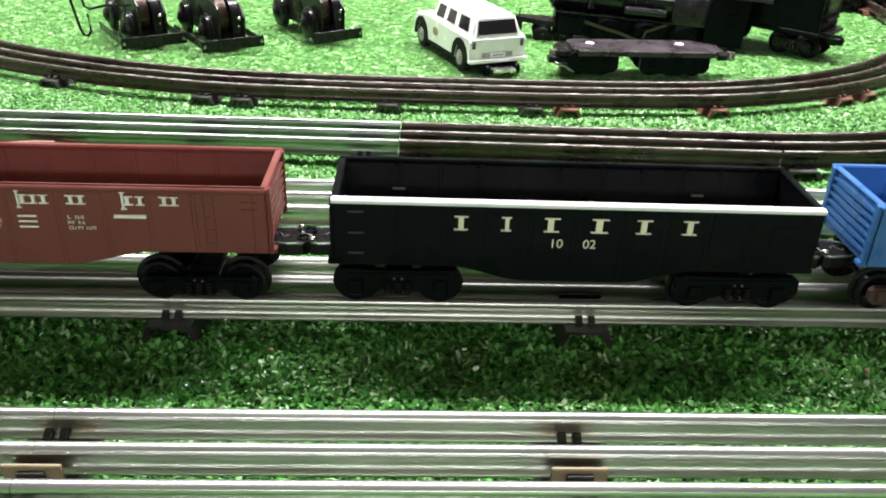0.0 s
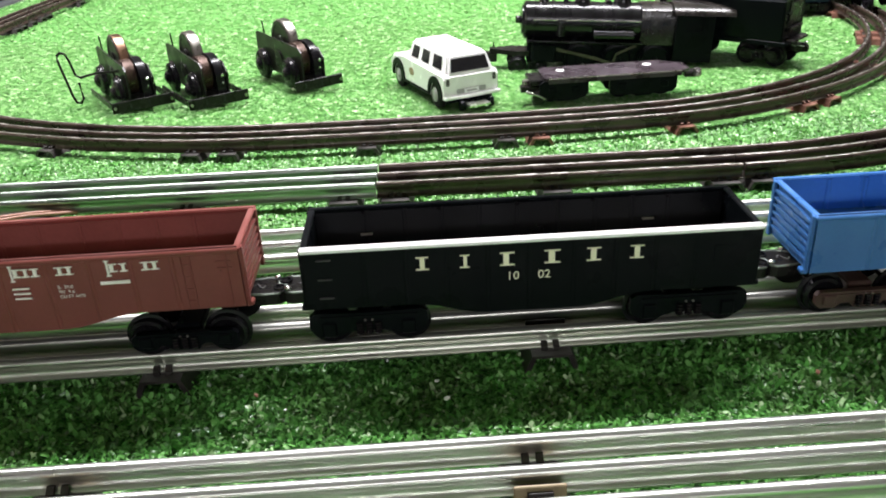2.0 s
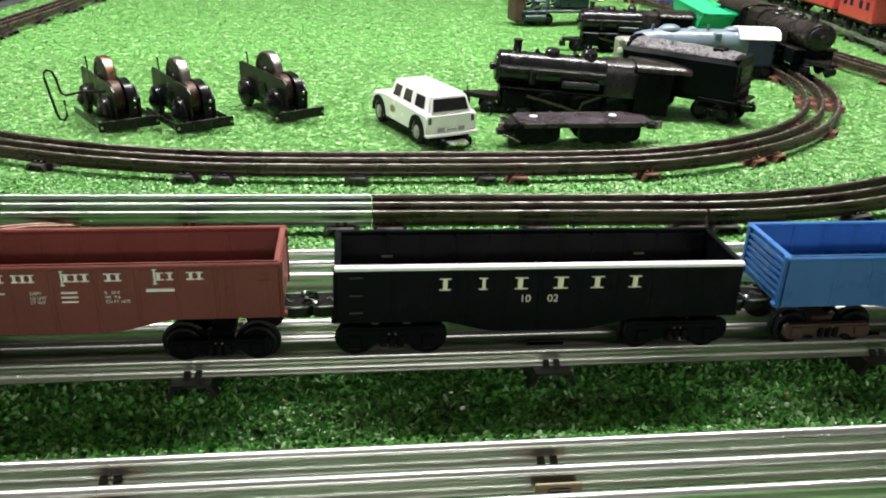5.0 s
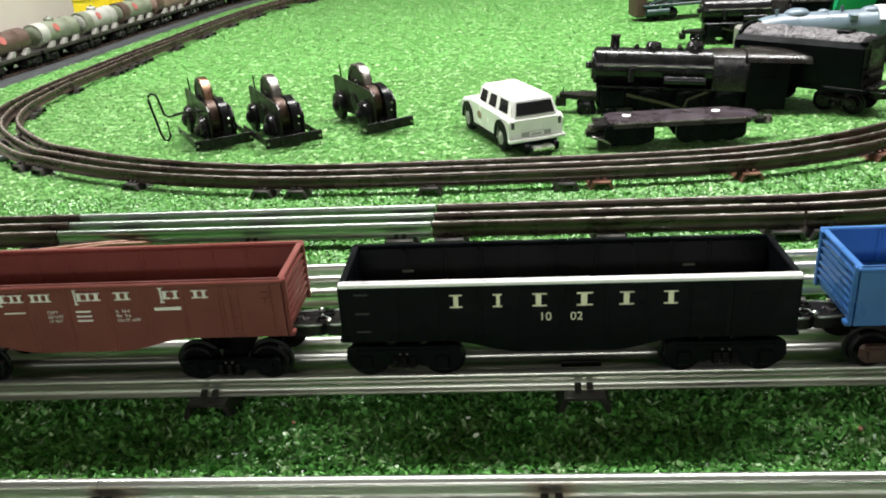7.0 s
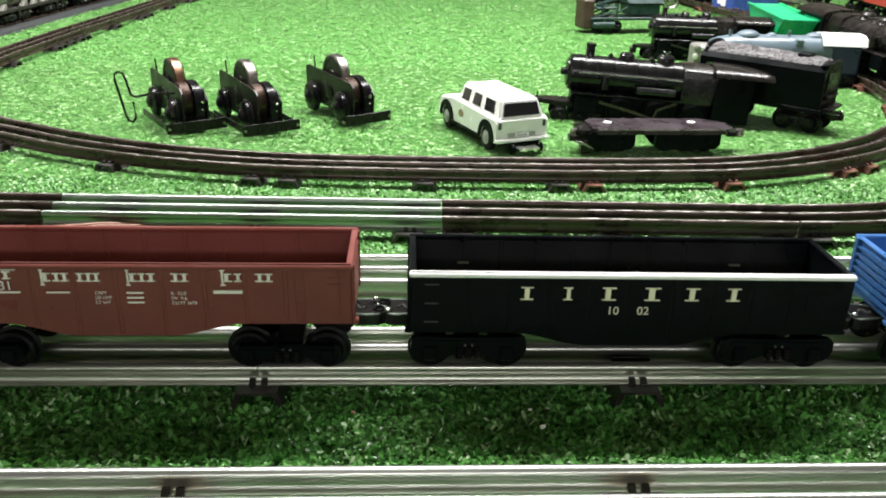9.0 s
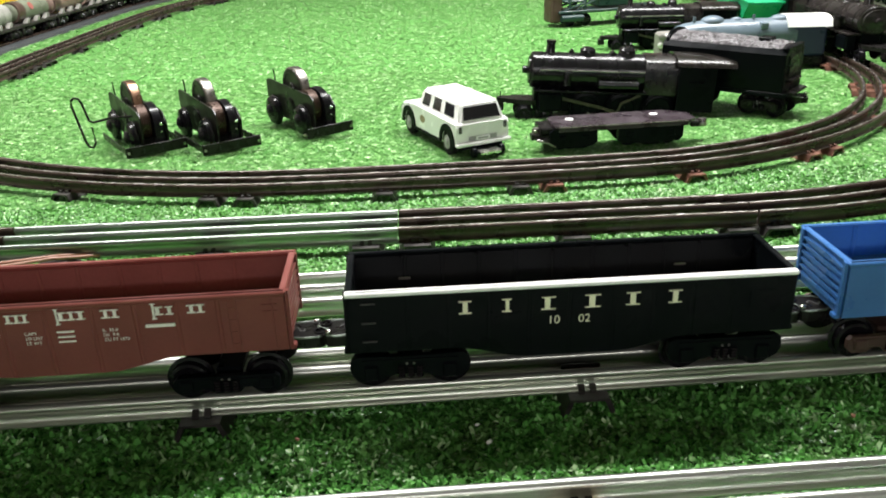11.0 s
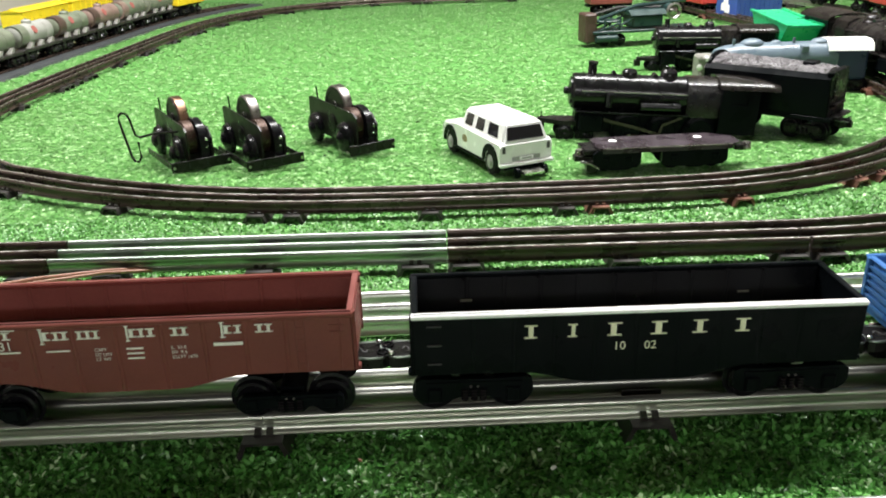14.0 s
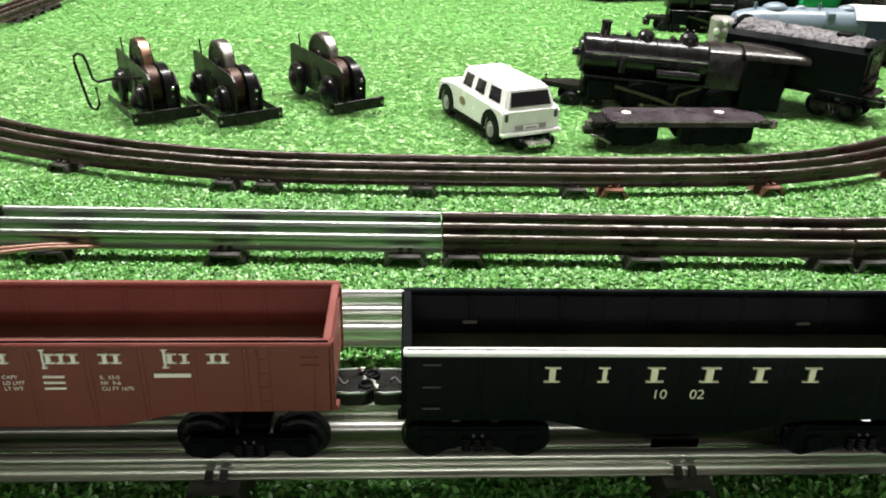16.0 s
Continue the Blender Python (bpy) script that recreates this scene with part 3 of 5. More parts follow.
def truck(car, x, z_rail, r, half, material, yc, name="truck", broad=False):
    """A four-wheel truck with moulded side frames under a car."""
    bm = bmesh.new()
    box(bm, -0.006, 0.006, -0.016, 0.016, r + 0.0005, r + 0.0050, bevel=0.0008)
    t = part(name, bm, material, car)
    t.matrix_local = pose(x, yc, z_rail)
    L = half
    for s in (-1, 1):
        y0, y1 = s * 0.0205, s * 0.0235
        bm = bmesh.new()
        zt, zb = r + 0.0048, r - 0.0052
        lw = min(0.0060, L - 0.0095)
        half_out = [(0.0055, zb + 0.0012), (0.0080, r - 0.0012), (L - lw, r - 0.0012), (L - lw * 0.6, r - 0.0036), (L + lw * 0.6, r - 0.0036), (L + lw, r - 0.0015), (L + lw, r + 0.0030), (L + lw - 0.002, zt)]
        if broad:
            zt = r + 0.0098
            half_out = [(0.0070, r + 0.0004), (0.0092, r - 0.0004), (L - 0.0068, r - 0.0006), (L - 0.0048, r - 0.0020), (L + 0.0045, r - 0.0020), (L + 0.0078, r + 0.0002), (L + 0.0092, r + 0.0036), (L + 0.0086, r + 0.0088),
                        (L + 0.0060, r + 0.0104), (0.0100, r + 0.0098)]
        prism(bm, half_out + [(-u, v) for u, v in half_out[::-1]], min(y0, y1), max(y0, y1), "y")
        f = part("side_frame", bm, material, t)
        yo = s * 0.0235
        for xx in (-L, L):
            bm = boxed(xx - 0.0032, xx + 0.0032, min(yo, yo + s * 0.0014), max(yo, yo + s * 0.0014), r - 0.0018, r + (0.0056 if broad else 0.0036), bevel=0.0006)
            part("journal_box", bm, material, f)
        for xx in (-0.0042, 0.0, 0.0042):
            bm = bmesh.new()
            for k in range(4):
                lathe(bm, [(0.0014, 0), (0.0019, 0.0006), (0.0014, 0.0012)], (xx, yo + s * 0.0006, r - (0.0006 if broad else 0.0026) + k * 0.0015), (0, 0, 1), 8)
            part("spring", bm, LOCO_BLACK, f)
        # two beads added to imitate glints on the side frame
        for xx in (-0.0016, 0.0016):
            part("truck_glint", ball(bmesh.new(), (xx, yo + s * 0.0010, r + (0.0066 if broad else 0.0038)), 0.0006, seg=8), STEEL, f, "small bright bead imitating a glint")
        bm = boxed(-L - 0.004, L + 0.004, min(yo, yo + s * 0.0006), max(yo, yo + s * 0.0006), zt - 0.0026, zt - 0.0012)
        part("arch_bar", bm, material, f)
    for xx in (-L, L):
        part("axle", cyl(bmesh.new(), (xx, -0.02, r), (xx, 0.02, r), 0.0012, seg=8), BLACK_METAL, t)
        for s in (-1, 1):
            wheel(t, xx, s * 0.0162, r, r, s)
    return t


def coupler(car, x, side, z, yc, steel):
    """A knuckle coupler on a drawbar, pointing along +x or -x; z is its top."""
    head = [(-0.0020, -0.0050), (0.0020, -0.0078), (0.0085, -0.0088), (0.0150, -0.0084), (0.0184, -0.0060), (0.0188, -0.0024), (0.0166, -0.0006), (0.0146, 0.0006), (0.0144, 0.0040), (0.0140, 0.0078),
            (0.0110, 0.0086), (0.0020, 0.0078), (-0.0020, 0.0050)]
    bm = bmesh.new()
    prism(bm, head, z - 0.0062, z - 0.0009, "z")
    box(bm, -0.0060, 0.0010, -0.0040, 0.0040, z - 0.0080, z - 0.0030, bevel=0.0006)
    c = part("coupler", bm, BLACK_METAL, car, "black diecast knuckle coupler")
    c.matrix_local = pose(x, yc, 0, 0, 0, 0 if side > 0 else 180)
    rim = [(u * 0.94 + 0.0003, v * 0.93) for u, v in head]
    part("worn_edge", sweep(bmesh.new(), [(u, v, z - 0.0009) for u, v in rim + rim[:1]], ring(0.0007, 6)), TIN_DULL, c, "worn bright edge", smooth=60)
    part("shank_slot", sweep(bmesh.new(), [(0.0020 + 0.0058 * k / 10, 0.0022 * math.sin(math.pi * k / 5), z - 0.0008) for k in range(11)], ring(0.0006, 6)), GREY_DARK, c, "worn grey slot edge", smooth=60)
    bm = prism(bmesh.new(), [(0.0128, -0.0082), (0.0172, -0.0070), (0.0186, -0.0040), (0.0170, -0.0016), (0.0146, -0.0042), (0.0124, -0.0058)], z - 0.0060, z - 0.0002, "z")
    part("knuckle", bm, BLACK_METAL, c, smooth=40)
    part("pivot_ring", sweep(bmesh.new(), [(0.0148 + 0.0024 * math.cos(radians(d)), -0.0034 + 0.0024 * math.sin(radians(d)), z) for d in range(0, 361, 30)], ring(0.0006, 6)), BLACK_GLOSS, c, smooth=60)
    bm = ball(bmesh.new(), (0.0130, 0.0058, z + 0.0006), 0.0012, 1.5, 1.0, 0.9)
    part("knuckle_pin", bm, CHROME, c, "bright rivet", smooth=60)
    part("thumb_tab", boxed(0.0060, 0.0105, -0.0022, 0.0022, z - 0.0090, z - 0.0062, bevel=0.0005), BLACK_METAL, c)
    return c


def gondola(name, m, L, W, z0, belly, zt, paint, inside, rim, label, posts, rim_h=0.0022, ladders=False, floor_up=0.0105):
    """An open-top gondola car with fish-belly sides; its body runs from x = 0 to L and y = 0 to W."""
    car = thing(name, m, label, "gondola car", "gondola train")
    t, proud = 0.0016, 0.00018 if inside is BLACK_IN else 0.00035
    zf = z0 + floor_up

    def side_outline():
        a, b = 0.235 * L, 0.40 * L
        pts = [(0, zt), (0, z0), (a, z0)]
        for k in range(1, 6):
            s = k / 6
            e = s * s * (3 - 2 * s)
            pts.append((a + (b - a) * s, z0 + (belly - z0) * e))
        pts += [(b, belly), (L - b, belly)]
        for k in range(5, 0, -1):
            s = k / 6
            e = s * s * (3 - 2 * s)
            pts.append((L - a - (b - a) * s, z0 + (belly - z0) * e))
        return pts + [(L - a, z0), (L, z0), (L, zt)]

    body = part("body", boxed(t, L - t, t, W - t, zf - 0.0016, zf, bevel=0.0), FLOOR_DUST_LIT if inside is BLACK_IN else inside, car, "dark floor inside the open body")
    if inside is not paint:
        for y0, y1 in ((t, t + 0.0003), (W - t - 0.0003, W - t)):
            part("inner_wall", boxed(t, L - t, y0, y1, zf, zt - 0.0024), inside, car)
    for y in (0.0, W - t):
        bm = prism(bmesh.new(), side_outline(), y, y + t, "y")
        sp = part("side_panel", bm, paint, car)
        s = -1 if y == 0.0 else 1
        yo = y if s < 0 else y + t
        for x in posts:
            u = min(max((x - 0.235 * L) / (0.165 * L), 0), 1) if x < L / 2 else min(max((L - x - 0.235 * L) / (0.165 * L), 0), 1)
            zb = z0 + (belly - z0) * (u * u * (3 - 2 * u)) + 0.0004
            bm = prism(bmesh.new(), [(x - 0.0011, yo), (x - 0.0005, yo + s * proud), (x + 0.0005, yo + s * proud), (x + 0.0011, yo)], zb, zt - rim_h, "z")
            part("post", bm, paint, sp)
            yi = y + t if s < 0 else y
            bm = prism(bmesh.new(), [(x - 0.0014, yi), (x - 0.0006, yi - s * 0.0006), (x + 0.0006, yi - s * 0.0006), (x + 0.0014, yi)], zf, zt - 0.002, "z")
            part("inner_rib", bm, inside, sp)
        if ladders and s < 0:
            # light caught on the rungs is put into their grey
            for zz in (z0 + 0.0056, z0 + 0.0150, z0 + 0.0246):
                part("ladder_rung", boxed(0.0058, 0.0124, -0.0010, 0.0003, zz, zz + 0.0006, bevel=0.0002), GREY_DARK, sp)
            part("panel_plate", boxed(L - 0.020, L - 0.0085, -0.0003, 0.0, z0 + 0.012, z0 + 0.0215), paint, sp)
    for x in (0.0, L - t):
        ep = part("end_panel", boxed(x, x + t, t, W - t, z0, zt - 0.0003), paint, car)
        s = -1 if x == 0.0 else 1
        xo = x if s < 0 else x + t
        k = 6
        for j in range(k):
            zz = z0 + 0.0035 + j * (zt - rim_h - z0 - 0.005) / (k - 0.3)
            h = 0.0030
            bm = prism(bmesh.new(), [(0.004, zz + h * 0.35), (W * 0.35, zz + h * 0.1), (W * 0.65, zz + h * 0.1), (W - 0.004, zz + h * 0.35), (W - 0.004, zz + h * 0.65), (W * 0.65, zz + h * 0.95),
                                     (W * 0.35, zz + h * 0.95), (0.004, zz + h * 0.65)], min(xo, xo + s * 0.0014), max(xo, xo + s * 0.0014), "x")
            part("end_rib", bm, paint, ep)
        for yy in (0.0012, W - 0.0042):
            part("corner_post", boxed(min(xo, xo + s * 0.0018), max(xo, xo + s * 0.0018), yy, yy + 0.003, z0 - 0.001, zt - 0.0005, bevel=0.0004), paint, ep)
        part("step", boxed(min(xo, xo + s * 0.0030), max(xo, xo + s * 0.0030), 0.0015, 0.0060, z0 - 0.0010, z0 + 0.0012, bevel=0.0004), paint, ep)
    o, i = 0.0011, 0.0021
    bm = boxed(-o, L + o, -o, i + 0.0008, zt - rim_h, zt, bevel=0.0006)
    part("top_rail", bm, rim, car, "" if rim is paint else "white painted top edge")
    for a in ((-o, L + o, W - i, W + o), (-o, i, i, W - i), (L - i, L + o, i, W - i)):
        part("top_rail", boxed(a[0], a[1], a[2], a[3], zt - rim_h * 0.7, zt - 0.0001, bevel=0.0005), paint if rim is not paint else rim, car)
    part("centre_sill", boxed(0.006, L - 0.006, W / 2 - 0.006, W / 2 + 0.006, z0 - 0.004, z0 + 0.004, bevel=0.0006), BLACK, car)
    return car


def glyph_bars(parent, marks, z0, z1, material, y=-0.0009):
    """Emblem of plain upright bars, each with a narrow cap and foot."""
    for x0, x1, stem in marks:
        w = x1 - x0
        bm = bmesh.new()
        box(bm, x0 + w * (0.2 + stem * 0.6), x0 + w * (0.58 + stem * 0.6), y, y + 0.0008, z0 + 0.0004, z1 - 0.0004)
        box(bm, x0, x1, y, y + 0.0008, z0, z0 + 0.0005)
        box(bm, x0, x1, y, y + 0.0008, z1 - 0.0005, z1)
        part("print_mark", bm, material, parent)


def bars(parent, rows, material, y=-0.0009):
    """Rows of illegible small print as plain bars: x0, x1, z0, z1."""
    for x0, x1, z0, z1 in rows:
        part("print_bar", boxed(x0, x1, y, y + 0.0008, z0, z1), material, parent)


UP = Matrix.Rotation(radians(90), 4, "X")
GON_Y, W = 0.0012, 0.0455
POSTS = [0.0265, 0.0450, 0.0632, 0.0815, 0.1000, 0.1200, 0.1385, 0.1565, 0.1745]

black = gondola("gondola_car", pose(0, GON_Y, 0.0008, 0, 0.35, 0), 0.203, W, 0.0380, 0.0318, 0.0685, BLACK, BLACK_IN, WHITE_EDGE,
                "black plastic open gondola car with white edge, cream print", POSTS, ladders=True)
glyph_bars(black, [(0.0495, 0.0552, 0.18), (0.0690, 0.0732, 0.29), (0.0868, 0.0932, 0.05), (0.1065, 0.1136, 0.12), (0.1254, 0.1318, 0.14), (0.1448, 0.1510, 0.18)], 0.0556, 0.0620, CREAM)
text("10", 0.0058, CREAM, black, Matrix.Translation((0.0896, -0.00085, 0.0485)) @ UP)
text("02", 0.0058, CREAM, black, Matrix.Translation((0.1036, -0.00085, 0.0485)) @ UP)
truck(black, 0.0268, 0.0172, 0.0086, 0.0180, BLACK, W / 2, broad=True)
truck(black, 0.1735, 0.0172, 0.0086, 0.0180, BLACK, W / 2, broad=True)
for x in (0.0260, 0.1650):
    part("floor_tab", boxed(x - 0.0030, x + 0.0030, W - 0.0030, W - 0.0018, 0.0535, 0.0548, bevel=0.0003), STEEL, black, "small bright metal tab")
for x in (0.0250, 0.0620, 0.1000, 0.1370, 0.1740):
    part("wall_nub", ball(bmesh.new(), (x, W - 0.0022, 0.0658), 0.0009, seg=8), BLACK_GLOSS, black, smooth=60)
coupler(black, 0.0020, -1, 0.0402, W / 2, STEEL)
coupler(black, 0.1995, 1, 0.0388, W / 2, STEEL)

red = gondola("gondola_car", pose(-0.2305, GON_Y + 0.0005, 0.0), 0.2035, W - 0.0005, 0.0430, 0.0368, 0.0724, MAROON, MAROON_IN, MAROON,
              "oxide red plastic open gondola car with white lettering", POSTS, rim_h=0.0024)
X0 = 0.2305
glyph_bars(red, [(X0 + a, X0 + b, s) for a, b, s in ((-0.1625, -0.1585, 0.1), (-0.1575, -0.1545, 0.3), (-0.1540, -0.1505, 0.2), (-0.1470, -0.1440, 0.1), (-0.1435, -0.1405, 0.2), (-0.1400, -0.1370, 0.2),
                                                     (-0.1250, -0.1210, 0.1), (-0.1205, -0.1175, 0.3), (-0.1168, -0.1130, 0.25), (-0.1062, -0.1025, 0.3), (-0.1020, -0.0985, 0.2),
                                                     (-0.0838, -0.0795, 0.1), (-0.0785, -0.0752, 0.25), (-0.0692, -0.0655, 0.25), (-0.0650, -0.0615, 0.15))], 0.0644, 0.0684, WHITE_PRINT)
glyph_bars(red, [(X0 + a, X0 + b, 0.1) for a, b in ((-0.1630, -0.1612), (-0.1258, -0.1240), (-0.0846, -0.0824))], 0.0624, 0.0702, WHITE_PRINT)
glyph_bars(red, [(X0 - 0.1845, X0 - 0.1810, 0.1), (X0 - 0.1790, X0 - 0.1755, 0.1)], 0.0654, 0.0691, WHITE_PRINT)
text("031", 0.0062, WHITE_PRINT, red, Matrix.Translation((X0 - 0.1845, -0.00085, 0.0602)) @ UP)
text("9", 0.0062, WHITE_PRINT, red, Matrix.Translation((X0 - 0.1966, -0.00085, 0.0602)) @ UP)
glyph_bars(red, [(X0 - 0.1975, X0 - 0.1935, 0.1)], 0.0654, 0.0691, WHITE_PRINT)
bars(red, [(X0 - 0.1980, X0 - 0.1925, 0.0697, 0.0701), (X0 - 0.1980, X0 - 0.1925, 0.0586, 0.0593)], WHITE_PRINT)
bars(red, [(X0 - 0.1852, X0 - 0.1728, 0.0697, 0.0701), (X0 - 0.1850, X0 - 0.1725, 0.0586, 0.0593)], WHITE_PRINT)
bars(red, [(X0 - 0.0880, X0 - 0.0752, 0.0586, 0.0601)], WHITE_PRINT)
bars(red, [(X0 - 0.1612, X0 - 0.1510, 0.0586, 0.0592)], WHITE_PRINT)
bars(red, [(X0 - 0.1263, X0 - 0.1190, 0.0585 - k * 0.0024, 0.0592 - k * 0.0024) for k in range(3)], WHITE_PRINT)
for k, (a, b) in enumerate((("CAPY", "IL  33-0"), ("LD LMT", "IW  9-6"), ("LT WT", "CU FT 1670"))):
    text(a, 0.0022, WHITE_PRINT, red, Matrix.Translation((X0 - 0.1402, -0.00085, 0.0582 - k * 0.0024)) @ UP)
    text(b, 0.0022, WHITE_PRINT, red, Matrix.Translation((X0 - 0.1068, -0.00085, 0.0580 - k * 0.0024)) @ UP)
for xx in (0.1784, 0.1824, 0.1980):
    part("ladder_rail", boxed(xx - 0.0004, xx + 0.0004, -0.0004, 0.0002, 0.0440, 0.0690, bevel=0.0001), MAROON, red)
for zz in (0.0475, 0.0535, 0.0595, 0.0655):
    part("ladder_rung", boxed(0.1786, 0.1822, -0.0003, 0.0002, zz - 0.0002, zz + 0.0002), MAROON, red)
bm = boxed(0.1935, 0.2000, -0.0004, 0.0002, 0.0659, 0.0664)
box(bm, 0.1935, 0.2000, -0.0004, 0.0002, 0.0628, 0.0632)
box(bm, 0.1945, 0.1950, -0.0004, 0.0002, 0.0605, 0.0627)
part("brake_bracket", bm, MAROON, red)
truck(red, X0 - 0.0570, 0.0172, 0.0092, 0.0180, BLACK, W / 2)
truck(red, X0 - 0.2010, 0.0172, 0.0092, 0.0180, BLACK, W / 2)
coupler(red, 0.2006, 1, 0.0408, W / 2, STEEL)

blue = gondola("gondola_car", pose(0.2285, GON_Y, 0.0), 0.2035, W + 0.001, 0.0415, 0.0355, 0.0700, BLUE, BLUE, BLUE,
               "bright blue plastic open gondola car with ribbed ends", POSTS, rim_h=0.0022)
truck(blue, 0.0290, 0.0172, 0.0092, 0.0180, BROWN, W / 2)
truck(blue, 0.1700, 0.0172, 0.0092, 0.0180, BROWN, W / 2)
coupler(blue, 0.003, -1, 0.0388, W / 2, STEEL)


# ---- toy motors standing on the turf ----
def motor(m, label, clip=False, bars_on=True):
    """A toy train motor: frame with a drilled front bar, large domed wheels, side plates, disc and rounded field block. Front towards +x, tall plate on -y."""
    mo = thing("toy_motor", m, label, "toy motor", "toy motors")
    part("side_plate", prism(bmesh.new(), [(-0.060, 0.012), (0.036, 0.010), (0.039, 0.014), (0.039, 0.0395), (0.033, 0.0435), (-0.058, 0.0485), (-0.064, 0.0465), (-0.064, 0.014)], -0.0075, -0.0060, "y"), PLATE, mo)
    part("side_plate", prism(bmesh.new(), [(-0.058, 0.014), (0.036, 0.006), (0.038, 0.030), (0.028, 0.040), (-0.040, 0.040), (-0.058, 0.032)], 0.0175, 0.0190, "y"), PLATE, mo)
    part("cross_plate", boxed(-0.060, 0.034, -0.0060, 0.0175, 0.009, 0.016), BLACK_METAL, mo)
    for s in (-1, 1):
        for x in (-0.043, 0.020):
            bm = lathe(bmesh.new(), [(0.0165, -0.002), (0.0165, -0.0008), (0.0150, 0.0), (0.0145, 0.0028), (0.0110, 0.0042), (0.0075, 0.0048), (0.0055, 0.0072), (0.0018, 0.0086)], (0, 0, 0), (0, s, 0), 30)
            wl = part("wheel", bm, BLACK_GLOSS, mo, "glossy black domed wheel", smooth=40)
            wl.matrix_local = pose(x, s * 0.0165 + (0.0045 if s < 0 else -0.001), 0.0165)
        y = -0.0268 if s < 0 else 0.0288
        if bars_on:
            part("side_bar", boxed(-0.034, 0.0462, y - 0.0008, y + 0.0008, 0.0062, 0.0128, bevel=0.0004), BLACK_METAL, mo)
    fb = part("front_bar", boxed(0.046, 0.0478, -0.0275 if bars_on else -0.0215, 0.0330, 0.0032, 0.0138, bevel=0.0005), BLACK_METAL, mo, "drilled black front bar")
    for y in (-0.010, 0.008):
        part("slot", boxed(0.0476, 0.0482, y - 0.0009, y + 0.0009, 0.0060, 0.0112), BLACK_IN, fb)
    part("rivet", cyl(bmesh.new(), (0.0476, 0.0300, 0.0085), (0.0492, 0.0300, 0.0085), 0.0018, seg=12), STEEL, fb)
    part("rivet", cyl(bmesh.new(), (0.0476, -0.0252, 0.0085), (0.0490, -0.0252, 0.0085), 0.0014, seg=12), STEEL, fb)
    cd = part("commutator_disc", lathe(bmesh.new(), [(0.0030, -0.0044), (0.0212, -0.0044), (0.0220, -0.0038), (0.0220, 0.0052), (0.0212, 0.0060), (0.004, 0.0052), (0.003, 0.0064)], (-0.014, 0.0020, 0.0435), (0, 1, 0), 40),
              COPPER if clip else DISC, mo, "worn metal disc", smooth=40)
    part("disc_face", lathe(bmesh.new(), [(0.0205, 0.0), (0.0203, 0.0005), (0.0165, 0.0007), (0.0160, 0.0001), (0.0060, 0.0002), (0.0050, 0.0018), (0.0015, 0.0022)], (-0.014, -0.0023, 0.0435), (0, -1, 0), 32), PLATE, cd, "dark disc face", smooth=35)
    # rim colour brightened for the light along the disc's edge
    part("disc_rim", lathe(bmesh.new(), [(0.0218, -0.0034), (0.0223, -0.0030), (0.0223, 0.0046), (0.0218, 0.0050)], (-0.014, 0.0020, 0.0435), (0, 1, 0), 40), BRIGHT_COPPER if clip else STEEL, cd, "bright rim, the light on it put into the colour", smooth=40)
    top = [(0.016 + 0.0235 * math.cos(radians(a)), 0.0295 + 0.0180 * math.sin(radians(a))) for a in range(0, 181, 12)]
    part("field_block", prism(bmesh.new(), [(0.0395, 0.0050)] + top + [(-0.0075, 0.0130)], 0.0060, 0.0140, "y"), BLACK_GLOSS, mo, "rounded black field block", smooth=30)
    wd = part("winding", lathe(bmesh.new(), [(0.0150, 0), (0.0178, 0.0015), (0.0178, 0.0100), (0.0150, 0.0114)], (0.016, -0.0055, 0.0285), (0, 1, 0), 28), COPPER, mo, "oily brown field winding", smooth=35)
    for k in range(6):
        part("winding_turn", lathe(bmesh.new(), [(0.0174, 0), (0.0182, 0.0004), (0.0174, 0.0008)], (0.016, -0.0046 + k * 0.0015, 0.0285), (0, 1, 0), 24), COPPER, wd, smooth=50)
    part("brush_pin", cyl(bmesh.new(), (-0.046, -0.0050, 0.040), (-0.049, -0.0050, 0.060), 0.0008, seg=6), BLACK, mo)
    part("brush_holder", lathe(bmesh.new(), [(0.0017, 0), (0.0017, 0.003), (0.0010, 0.0038)], (0.0390, 0.0118, 0.0300), (1, 0, 0), 12), CHROME, mo, "bright brush holder", smooth=30)
    part("screw", ball(bmesh.new(), (0.0397, 0.0118, 0.0220), 0.0012, seg=10), CHROME, mo, "bright screw head", smooth=60)
    part("gear", lathe(bmesh.new(), [(0.0090, -0.0012), (0.0090, 0.0012), (0.004, 0.0022)], (-0.012, -0.0076, 0.0260), (0, -1, 0), 18), BLACK_METAL, mo, smooth=30)
    return mo


for bx, by, ang, lab, clip in ((-0.2360, 0.4565, -58, "blackened toy train motor with a coppery disc, standing on turf", True),
                               (-0.1620, 0.4530, -58, "blackened toy train motor with a bright steel disc", False),
                               (-0.0700, 0.4920, -56, "blackened toy train motor set apart on the turf", False)):
    corner = pose(0, 0, 0, 0, 0, ang) @ Vector((0.047, -0.0275, 0))
    motor(pose(bx - corner.x, by - corner.y, 0.0, 0, 0, ang), lab, clip, ang != -56)

